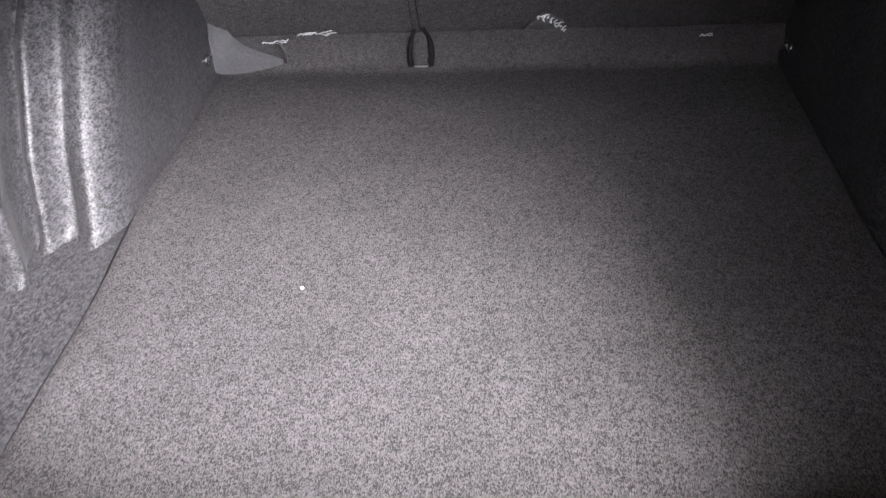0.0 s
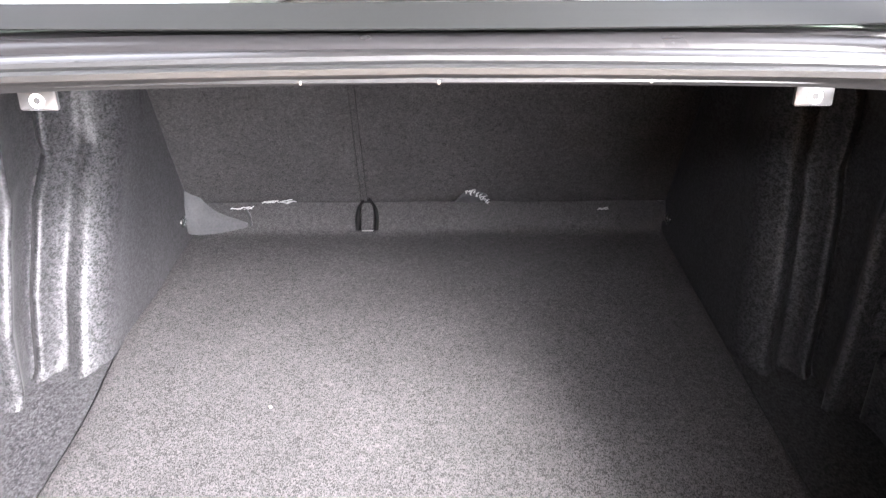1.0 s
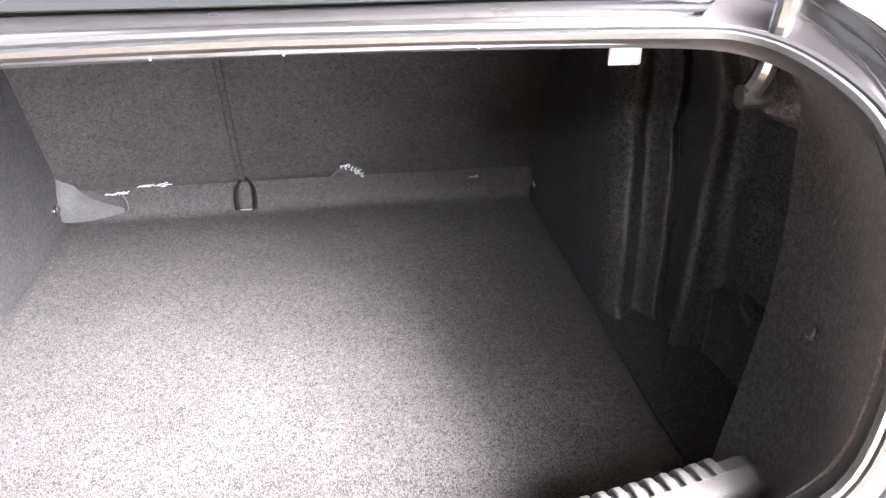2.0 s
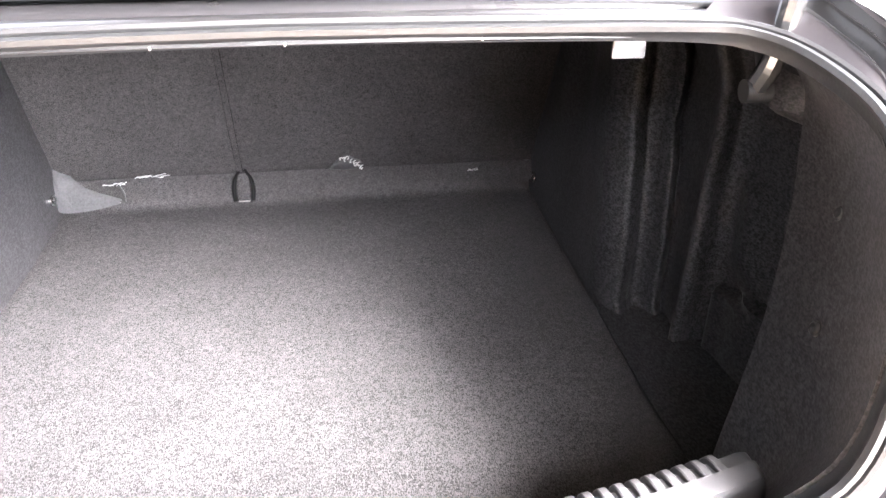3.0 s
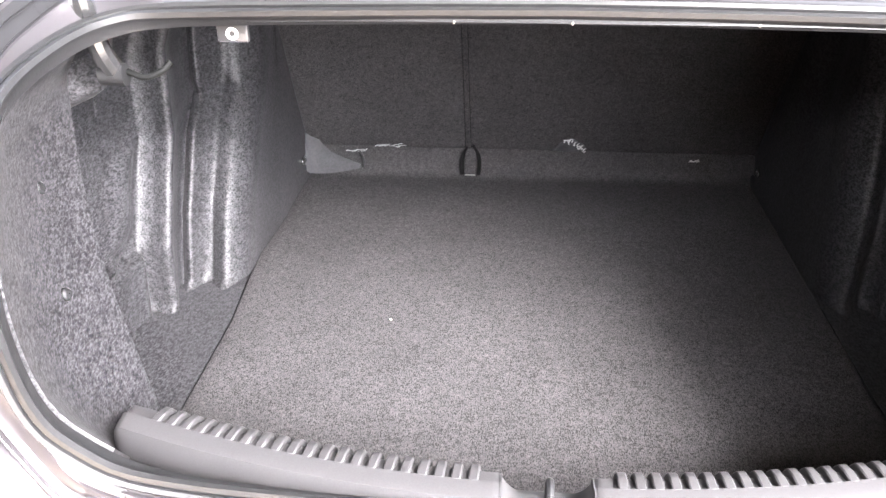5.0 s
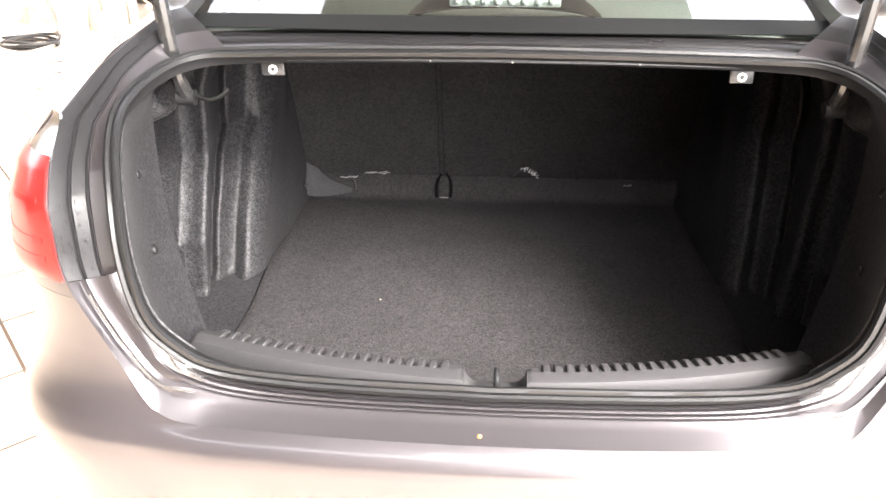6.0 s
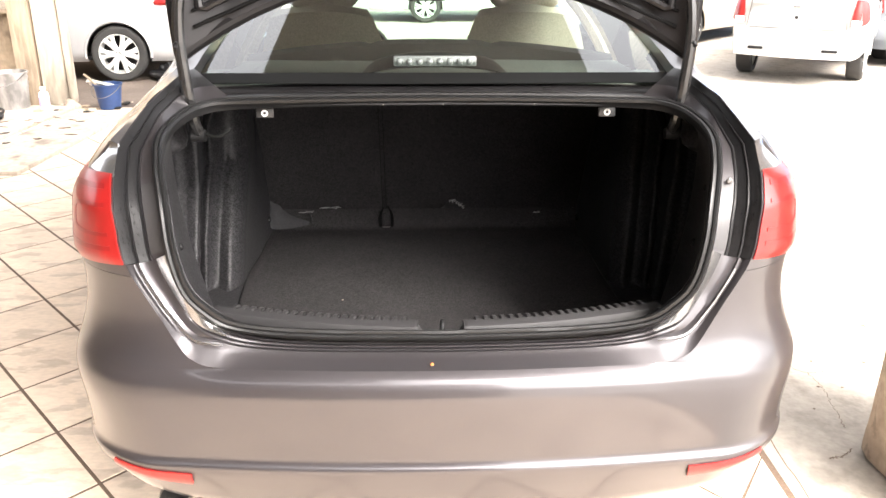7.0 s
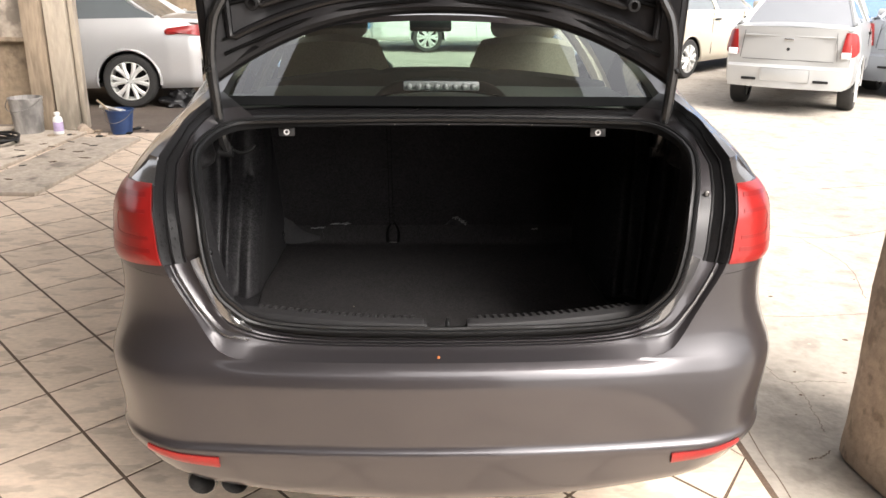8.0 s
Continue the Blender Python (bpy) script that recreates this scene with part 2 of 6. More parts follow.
BLUE_WALL = material("blue_painted_wall", (0.13, 0.22, 0.40), 0.7, 0, grain=0.2, scale=20, bump=0.2, stain=0.3, stain_scale=1)
ROOF = material("grey_corrugated_sheet", (0.13, 0.126, 0.12), 0.7, 0, grain=0.3, scale=20, stain=0.4, stain_scale=1)
BLUE_PLASTIC = material("blue_bucket_plastic", (0.018, 0.050, 0.15), 0.45, 0, grain=0.2, scale=40, stain=0.3, stain_scale=12)
GALVANISED = material("dirty_pail_plastic", (0.36, 0.34, 0.32), 0.5, 0.0, grain=0.4, scale=30, stain=0.7, stain_scale=7, specks=0.8, speck_scale=9, speck_edges=(0.50, 0.62), stretch=(1, 1, 0.4))
HANDLE_GREY = material("grey_handle_plastic", (0.030, 0.030, 0.031), 0.35, 0, grain=0.15, scale=120)
RAG = material("pale_cotton_rag", (0.6, 0.58, 0.54), 0.9, 0, grain=0.3, scale=120, bump=0.4)
DROP = material("water_drop", (0.012, 0.012, 0.013), 0.08, 0, coat=0.6, grain=0.1, scale=300)
# Wet body paint, darkened so that the gutter's shade sits in the colour.
GUTTER = material("shaded_wet_gutter_paint", (0.011, 0.0108, 0.0114), 0.38, 0.0, coat=0.04, grain=0.1, scale=600, stain=0.2, stain_scale=9, specks=0.8, speck_scale=75, spec=0.13)
CRUMB = material("pale_crumb", (0.20, 0.175, 0.14), 0.8, 0, grain=0.4, scale=400)
BIN_BAG = material("black_polythene", (0.010, 0.010, 0.011), 0.3, 0, grain=0.3, scale=60, bump=0.5, spec=0.5)
LILAC = material("lilac_bottle_label", (0.45, 0.36, 0.55), 0.5, 0, grain=0.2, scale=60)


# ---- mesh helpers ----
def part(name, data, mat, parent=None, label="", smooth=35):
    """Links a bmesh or (verts, faces) as one mesh object, under a thing or under a part."""
    me = bpy.data.meshes.new(name)
    if isinstance(data, bmesh.types.BMesh):
        data.to_mesh(me)
        data.free()
    else:
        me.from_pydata([tuple(v) for v in data[0]], [], [tuple(f) for f in data[1]])
    me.materials.append(mat)
    me.update()
    if smooth:
        me.polygons.foreach_set("use_smooth", [True] * len(me.polygons))
        me.set_sharp_from_angle(angle=radians(smooth))
    ob = new(name, me)
    if parent:
        ob.parent = parent
    if label:
        ob["label"] = label
    return ob


def thing(name, label, category, at=(0, 0, 0), turn=0.0, group=""):
    ob = new(name)
    ob.empty_display_size = 0.1
    ob.matrix_world = pose(*at, 0, 0, turn)
    return tagged(ob, label, category, group)


def spline(pts, n):
    """n points evenly along a Catmull-Rom curve through pts."""
    p = np.array([tuple(q) for q in pts], float)
    e = np.vstack([2 * p[0] - p[1], p, 2 * p[-1] - p[-2]])
    out = []
    for a, b, c, d in zip(e[:-3], e[1:-2], e[2:-1], e[3:]):
        for k in range(24):
            t = k / 24
            out.append(0.5 * (2 * b + (c - a) * t + (2 * a - 5 * b + 4 * c - d) * t * t + (3 * b - a - 3 * c + d) * t**3))
    out = np.array(out + [p[-1]])
    s = np.r_[0, np.cumsum(np.linalg.norm(np.diff(out, axis=0), axis=1))]
    return np.array([[np.interp(v, s, out[:, i]) for i in range(out.shape[1])] for v in np.linspace(0, s[-1], n)])


def spline_u(pts, per=6):
    """A Catmull-Rom curve with the same number of points between each pair."""
    p = np.array([tuple(q) for q in pts], float)
    e = np.vstack([2 * p[0] - p[1], p, 2 * p[-1] - p[-2]])
    out = []
    for a, b, c, d in zip(e[:-3], e[1:-2], e[2:-1], e[3:]):
        for k in range(per):
            t = k / per
            out.append(0.5 * (2 * b + (c - a) * t + (2 * a - 5 * b + 4 * c - d) * t * t + (3 * b - a - 3 * c + d) * t**3))
    return np.array(out + [p[-1]])


def slab(rows, vec):
    """A closed slab: a grid of points and its copy moved by vec."""
    v = Vector(vec)
    v1, f1 = sheet(rows)
    n, m, w = len(v1), len(rows), len(rows[0])
    v2 = [tuple(Vector(p) + v) for p in v1]
    ring = list(range(w)) + [i * w + w - 1 for i in range(1, m)] + [(m - 1) * w + j for j in range(w - 2, -1, -1)] + [i * w for i in range(m - 2, 0, -1)]
    f = f1 + [tuple(i + n for i in reversed(q)) for q in f1]
    f += [(ring[(i + 1) % len(ring)], ring[i], ring[i] + n, ring[(i + 1) % len(ring)] + n) for i in range(len(ring))]
    bm = bmesh.new()
    vs = [bm.verts.new(tuple(p)) for p in list(v1) + v2]
    for q in f:
        bm.faces.new([vs[i] for i in q])
    bmesh.ops.recalc_face_normals(bm, faces=bm.faces)
    return bm


def sheet(rows, flip=False, close=False):
    """Verts and faces of a grid through rows of points."""
    m, n = len(rows), len(rows[0])
    v = [tuple(p) for r in rows for p in r]
    f = []
    for i in range(m - 1):
        for j in range(n if close else n - 1):
            a, b = i * n + j, i * n + (j + 1) % n
            q = (a, b, b + n, a + n)
            f.append(q[::-1] if flip else q)
    return v, f


def loft(lines, m, n):
    """A smooth grid of m by n points through a few lines of points."""
    ls = [spline(l, n) for l in lines]
    cols = [spline([l[j] for l in ls], m) for j in range(n)]
    return [[cols[j][i] for j in range(n)] for i in range(m)]


def join(*pieces):
    v, f = [], []
    for pv, pf in pieces:
        o = len(v)
        v += list(pv)
        f += [tuple(i + o for i in q) for q in pf]
    return v, f


def mirror(d):
    return [(-x, y, z) for x, y, z in d[0]], [tuple(reversed(q)) for q in d[1]]


def thick(d, t):
    """Gives a sheet a thickness t along its normals."""
    bm = bmesh.new()
    vs = [bm.verts.new(tuple(p)) for p in d[0]]
    for q in d[1]:
        try:
            bm.faces.new([vs[i] for i in q])
        except ValueError:
            pass
    bmesh.ops.remove_doubles(bm, verts=bm.verts, dist=1e-5)
    bmesh.ops.recalc_face_normals(bm, faces=bm.faces)
    bmesh.ops.solidify(bm, geom=bm.faces[:], thickness=t)
    return bm


def tube(path, r, sides=10, squash=1.0, cap=True):
    """A round bar along a path; r may be one radius or one for each point."""
    p = np.array([tuple(q) for q in path], float)
    r = np.broadcast_to(np.array(r, float), (len(p),))
    t = np.gradient(p, axis=0)
    t /= np.linalg.norm(t, axis=1)[:, None]
    ref = np.array((0, 0, 1.0)) if abs(t[0][2]) < 0.9 else np.array((1.0, 0, 0))
    rows = []
    for i in range(len(p)):
        a = ref - t[i] * (ref @ t[i])
        a /= np.linalg.norm(a)
        b = np.cross(t[i], a)
        ref = a
        rows.append([p[i] + r[i] * (math.cos(w) * a * squash + math.sin(w) * b) for w in np.linspace(0, 2 * math.pi, sides, endpoint=False)])
    v, f = sheet(rows, close=True)
    if cap:
        n = len(v)
        f = f + [tuple(range(sides))[::-1], tuple(range(n - sides, n))]
    return v, f


def lathe(profile, sides=28, axis="z"):
    rows = []
    for rad, h in profile:
        ring = []
        for w in np.linspace(0, 2 * math.pi, sides, endpoint=False):
            c, s = rad * math.cos(w), rad * math.sin(w)
            ring.append((c, s, h) if axis == "z" else (h, c, s))
        rows.append(ring)
    return sheet(rows, close=True)


def block(size, at=(0, 0, 0), bevel=0.0, m=None, seg=2):
    bm = bmesh.new()
    bmesh.ops.create_cube(bm, size=1.0)
    bmesh.ops.scale(bm, vec=size, verts=bm.verts)
    if bevel:
        bmesh.ops.bevel(bm, geom=bm.edges[:], offset=bevel, segments=seg, affect="EDGES", profile=0.5)
    if m is not None:
        bmesh.ops.transform(bm, matrix=m, verts=bm.verts)
    bmesh.ops.translate(bm, vec=at, verts=bm.verts)
    return bm


def prism(outline, depth, bevel=0.0):
    """An upright slab: an outline in x, z, pushed depth along y."""
    bm = bmesh.new()
    f = bm.faces.new([bm.verts.new((x, 0, z)) for x, z in outline])
    e = bmesh.ops.extrude_face_region(bm, geom=[f])
    bmesh.ops.translate(bm, vec=(0, depth, 0), verts=[g for g in e["geom"] if isinstance(g, bmesh.types.BMVert)])
    bmesh.ops.recalc_face_normals(bm, faces=bm.faces)
    if bevel:
        bmesh.ops.bevel(bm, geom=bm.edges[:], offset=bevel, segments=2, affect="EDGES", profile=0.5)
    return bm


# ---- the yard: ground, tiles, roof, walls ----
def plate(x0, x1, y0, y1, z0, z1, nx=1, ny=1):
    rows = [[(x, y, z1) for x in np.linspace(x0, x1, nx + 1)] for y in np.linspace(y0, y1, ny + 1)]
    v, f = sheet(rows)
    n, w = len(v), nx + 1
    ring = [j for j in range(w)] + [i * w + nx for i in range(1, ny + 1)] + [ny * w + j for j in range(nx - 1, -1, -1)] + [i * w for i in range(ny - 1, 0, -1)]
    v = v + [(v[i][0], v[i][1], z0) for i in ring]
    k = len(ring)
    f = f + [(ring[(i + 1) % k], ring[i], n + i, n + (i + 1) % k) for i in range(k)] + [tuple(range(n, n + k))[::-1]]
    return v, f


ground = tagged(part("ground", plate(-400, 400, -400, 400, -1.0, -0.012), CONCRETE), "pale worn concrete yard in daylight", "ground", kind="structure")

# Tiled floor under the shelter: two joint directions, skewed to fit the camera's view.
UA, UB = np.array((math.cos(radians(130.3)), math.sin(radians(130.3)))), np.array((math.cos(radians(46.1)), math.sin(radians(46.1))))
_sin = abs(UA[0] * UB[1] - UA[1] * UB[0])
STEP_A, STEP_B = 0.371, 0.336
T0 = np.array((-1.256, 0.763))
tile_bed = tagged(part("tiled_floor", plate(-5.6, 1.06, -4.5, 6.35, -0.2, -0.002), GROUT), "cream ceramic tile floor with dark dirty joints", "floor", kind="structure")


def tile_mesh():
    g, h, e = 0.012, 0.0, 0.0015
    c = []
    for lift, inset in ((-0.012, 0.0), (h - 0.0008, 0.0), (h, e)):
        for a, b in ((0, 0), (1, 0), (1, 1), (0, 1)):
            s = (g + inset) / 2
            pa = STEP_A * a + (s if a == 0 else -s) / _sin
            pb = STEP_B * b + (s if b == 0 else -s) / _sin
            q = UA * pa + UB * pb
            c.append((q[0], q[1], lift))
    f = []
    for k in (0, 4):
        for i in range(4):
            j = (i + 1) % 4
            f.append((k + j, k + i, k + 4 + i, k + 4 + j))
    f.append((11, 10, 9, 8))
    return c, f


def tiles():
    c, f = tile_mesh()
    first = part("tile", (c, f), TILE, tile_bed, smooth=0)
    near, far, used = [], [], 0
    for i in range(-30, 40):
        for j in range(-30, 40):
            p = T0 + UA * STEP_A * i + UB * STEP_B * j
            q = p + UA * STEP_A / 2 + UB * STEP_B / 2
            if -6.1 < q[0] < 1.26 and p[0] - 0.24 < 1.03 and -5.0 < q[1] < 6.85:
                (near if q[1] < 4.6 and q[1] > -0.6 and (q[0] < -0.2) else far).append(p)
    near.sort(key=lambda p: abs(p[0] + 1.4) + abs(p[1] - 1.5))
    far += near[290:]
    for p in near[:290]:
        ob = first if used == 0 else new("tile", first.data)
        ob.parent = tile_bed
        ob.location = (p[0], p[1], random.uniform(-0.0012, 0.0012))
        ob.rotation_euler = (random.uniform(-0.001, 0.001), random.uniform(-0.001, 0.001), 0)
        used += 1
    v, g = [], []
    for p in far:
        o = len(v)
        v += [(max(-5.58, min(1.035, x + p[0])), max(-4.48, min(6.33, y + p[1])), z) for x, y, z in c]
        g += [tuple(k + o for k in q) for q in f]
    tagged(part("tile_field", (v, g), TILE, tile_bed, smooth=0), kind="stuff")


def yard_cracks():
    """Cracks and open joints in the concrete beside the tiles, as shallow dark seams."""
    lines = [([(1.119, 0.95), (1.112, 0.54), (1.106, 0.10), (1.10, -0.9)], 0.0035), ([(1.30, 1.33), (1.385, 1.278), (1.392, 1.15), (1.435, 1.115), (1.532, 1.123), (1.66, 1.105)], 0.0022), ([(1.435, 1.115), (1.437, 0.984), (1.395, 0.734)], 0.0018), ([(1.30, 1.80), (1.585, 1.782), (1.832, 1.779), (2.121, 1.804), (2.9, 1.82)], 0.003), ([(1.259, 0.561), (1.31, 0.575), (1.358, 0.612)], 0.003), ([(3.0, 4.2), (3.6, 4.3), (4.1, 4.15), (4.9, 4.5)], 0.005), ([(2.0, 3.1), (2.5, 3.0), (3.3, 3.25), (3.9, 3.1)], 0.004), ([(2.2, 2.0), (2.35, 2.5), (2.3, 3.0)], 0.003)]
    rnd = random.Random(8)
    for pts, wide in lines:
        p = spline([(x, y, -0.0118) for x, y in pts], 40)
        p[1:-1, :2] += np.array([(rnd.uniform(-0.006, 0.006), rnd.uniform(-0.006, 0.006)) for _ in range(38)])
        part("crack", tube(p, wide * 0.65, 5, 0.3), GROUT, ground, "dark crack in the concrete")
    for k in range(46):
        bm = bmesh.new()
        bmesh.ops.create_icosphere(bm, subdivisions=1, radius=1.0)
        r = rnd.uniform(0.004, 0.011)
        for vtx in bm.verts:
            vtx.co = Vector((vtx.co.x * r * rnd.uniform(0.8, 1.8), vtx.co.y * r, vtx.co.z * r * 0.25))
        ob = part("chip", bm, GROUT if k % 3 else BOARD, ground)
        ob.location = (rnd.uniform(1.12, 2.3), rnd.uniform(0.2, 2.6), -0.0112)


yard_cracks()

tagged(part("floor", plate(-9.0, -0.9, 6.35, 11.0, -0.2, -0.004), DARK_FLOOR), "dark oily concrete floor of the next bay", "floor", kind="structure")


def shelter():
    # unseen corrugated roof over car and left floor; its gaps steer the light
    for x0, x1, y0, y1 in ((-9.2, 2.3, -3.3, 0.2), (-9.2, -0.5, -5.0, -3.3), (-9.2, -1.4, 0.2, 0.9), (-1.4, 1.46, 0.2, 6.3), (-9.2, -5.2, 0.9, 6.3), (-9.2, -2.3, 6.3, 11.0)):
        xs = np.arange(x0, x1, 0.05)
        for_rows = [[(x, y, 4.2 + 0.006 * math.sin(x * 2 * math.pi / 0.2)) for x in xs] for y in (y0, y1)]
        tagged(part("ceiling", thick(sheet(for_rows), 0.004), ROOF), "unseen grey corrugated roof of the open shelter, its gaps placed to steer light", "roof", kind="structure")
    # Unseen wall added on the left; its two heights limit the light.
    for y0, y1, h in ((-5.0, 1.4, 4.2), (1.4, 11.0, 2.3)):
        tagged(part("wall_west", block((0.2, y1 - y0, h), (-9.1, (y0 + y1) / 2, h / 2 - 0.01)), WALL), "added brown wall out of view that limits light from the left", "wall", kind="structure")
    # Unseen wall added behind the camera to block light from there.
    tagged(part("wall_south", block((9.9, 0.2, 3.7), (-4.05, -5.1, 1.84)), WALL), "added brown wall out of view behind the camera that blocks light", "wall", kind="structure")
    tagged(part("wall_north", block((60, 0.25, 3.2), (8, 21.0, 1.588)), BLUE_WALL), "blue painted boundary wall of the yard", "wall", kind="structure")
    # Added wall, a dark backdrop behind the pale car.
    tagged(part("wall_bay", block((8.0, 0.15, 4.1), (-5.0, 11.05, 2.04)), WALL), "added brown wall behind the pale car, a dark backdrop", "wall", kind="structure")
    board_wall = tagged(part("wall_workshop", block((1.9, 0.12, 4.1), (-4.75, 6.85, 2.045)), WALL), "brown stained board wall beside the timber post", "wall", kind="structure")

    part("upper_panel", block((1.86, 0.03, 3.2), (-4.75, 6.775, 2.47), 0.004), BOARD, board_wall, "pale weathered board above the ledge")
    part("ledge", block((1.88, 0.06, 0.045), (-4.75, 6.765, 0.850), 0.006), WOOD, board_wall, "dark timber ledge")
    # Dark strip added in place of an upright stain on the wall.
    part("batten", block((0.05, 0.035, 0.83), (-3.94, 6.772, 0.42), 0.005), WOOD, board_wall, "dark upright strip standing in for a stain on the wall")


shelter()


def column_right():
    # rough concrete column that widens towards its foot
    rows = []
    prof = [(0.0, 0.300, 0.014), (0.5, 0.289, 0.012), (1.0, 0.275, 0.010), (2.0, 0.260, 0.008), (4.15, 0.245, 0.006)]
    hs = [(h, *(float(np.interp(h, [q[0] for q in prof], [q[k] for q in prof])) for k in (1, 2))) for h in np.r_[np.linspace(0, 0.16, 9), np.linspace(0.2, 4.15, 40)]]
    for h, r, w in hs:
        ring = []
        for k in range(40):
            a = 2 * math.pi * k / 40
            c, s = math.cos(a), math.sin(a)
            m = (abs(c) ** 8 + abs(s) ** 8) ** (-1 / 8)
            d = r * m + w * noise.noise(Vector((c * 3, s * 3, h * 2.2)))
            d += 0.004 * noise.noise(Vector((c * 14, s * 14, h * 11)))
            ring.append((c * d, s * d, h))
        rows.append(ring)
    v, f = sheet(rows, close=True)
    n = len(v)
    f += [tuple(range(40))[::-1], tuple(range(n - 40, n))]
    ob = tagged(part("column", (v, f), COLUMN), "rough brown concrete column beside the car", "column", kind="structure")
    ob.matrix_world = pose(1.69, 0.37, 0.0, 0, 0, 8)


column_right()


def post_left():
    post = thing("timber_post", "weathered timber post of several planks by the workshop", "post", (-3.59, 6.52, 0), 4)
    for n, (x, y, w, d, h) in enumerate(((-0.14, 0, 0.19, 0.20, 4.1), (0.07, 0.02, 0.20, 0.18, 4.1), (0.205, 0.05, 0.05, 0.12, 4.1))):
        part("plank", block((w, d, h), (x, y, h / 2), 0.008), PALE_WOOD if n != 0 else WOOD, post)
    return post


post_left()

# ---- the car: body ----
OUTDOORS = set(scene.objects)
car = thing("car", "dark grey-brown sedan with its boot lid wide open", "car")


def body_x(z):
    zs = (0.20, 0.26, 0.317, 0.38, 0.43, 0.48, 0.55, 0.60, 0.635, 0.70, 0.76, 0.82, 0.88, 1.0, 1.06, 1.12)
    xs = (0.79, 0.812, 0.830, 0.849, 0.857, 0.853, 0.860, 0.868, 0.868, 0.848, 0.835, 0.834, 0.842, 0.83, 0.805, 0.770)
    return float(np.mean([np.interp(z + d, zs, xs) for d in (-0.02, -0.01, 0.0, 0.01, 0.02)]))


def body_y(z, x=0.0):
    """How far back the tail stands at z; round the corners the ledge's edge fades into one smooth bulge."""
    k = min(1.0, max(0.0, (abs(x) - 0.44) / 0.16))
    if k and 0.447 < z < 0.86:
        k = k * k * (3 - 2 * k)
        soft = float(np.interp(z, (0.447, 0.50, 0.56, 0.60, 0.63, 0.66, 0.69, 0.72, 0.76, 0.80, 0.86), (-0.126, -0.131, -0.1345, -0.134, -0.130, -0.121, -0.110, -0.1025, -0.097, -0.094, -0.0915)))
        return soft * k + body_y(z) * (1 - k)
    return float(np.interp(z, (0.20, 0.26, 0.31, 0.38, 0.425, 0.437, 0.447, 0.50, 0.58, 0.61, 0.632, 0.648, 0.658, 0.664, 0.70, 0.85, 1.0, 1.06, 1.10), (-0.03, -0.075, -0.108, -0.126, -0.136, -0.136, -0.126, -0.131, -0.136, -0.135, -0.1305, -0.122, -0.113, -0.106, -0.10, -0.092, -0.083, -0.06, -0.03)))


def skin(x, z, out=0.0):
    """The y of the body's rear at x, up to where it turns into the side."""
    big, r = body_x(z) + out, 0.235
    x = min(abs(x), big - 1e-6)
    y = body_y(z, x) - out + 0.075 * (x / big) ** 2
    k = x - (big - r)
    return y + (r - math.sqrt(max(0.0, r * r - k * k)) if k > 0 else 0.0)


def skin_line(z, x0, x1_side_y, n, out=0.0):
    """Points of the skin at height z from x0 round the corner to the side, as far as y."""
    big, r = body_x(z) + out, 0.235
    pts = [(x, skin(x, z, out), z) for x in np.linspace(x0, big - r, 8)[:-1]] if x0 < big - r else []
    a0 = 0.0 if x0 < big - r else math.asin(min(1.0, (x0 - big + r) / r))
    yc = body_y(z, 0.8) - out + 0.075 + r
    for a in np.linspace(a0, math.pi / 2, 16):
        x = big - r + r * math.sin(a)
        pts.append((x, body_y(z, x) - out + 0.075 * min(1, x / big) ** 2 + r - r * math.cos(a), z))
    if x1_side_y > pts[-1][1] + 0.02:
        pts += [(big + 0.012 * (y - yc), y, z) for y in np.linspace(pts[-1][1], x1_side_y, 6)[1:]]
    else:
        pts = [p for p in pts if p[1] <= x1_side_y] or pts[:2]
    return spline(pts, n)


WHEEL_Y, WHEEL_R = 1.02, 0.315


# outer edge of the gutter in x, z: level ledge, sharp corner, straight slant up to the lamp
RIM = spline_u([(0, 0.664), (0.28, 0.664), (0.45, 0.6645), (0.515, 0.674), (0.553, 0.700), (0.608, 0.788), (0.665, 0.885), (0.679, 0.97), (0.690, 1.06), (0.692, 1.118)], 8)
BORDER = np.c_[RIM[:, 0], np.maximum.accumulate(RIM[:, 1]) + np.arange(len(RIM)) * 1e-7]


def border_x(z):
    """Half width of the gutter's outer edge, which the lid closes on."""
    return float(np.interp(z, BORDER[:, 1], BORDER[:, 0]))


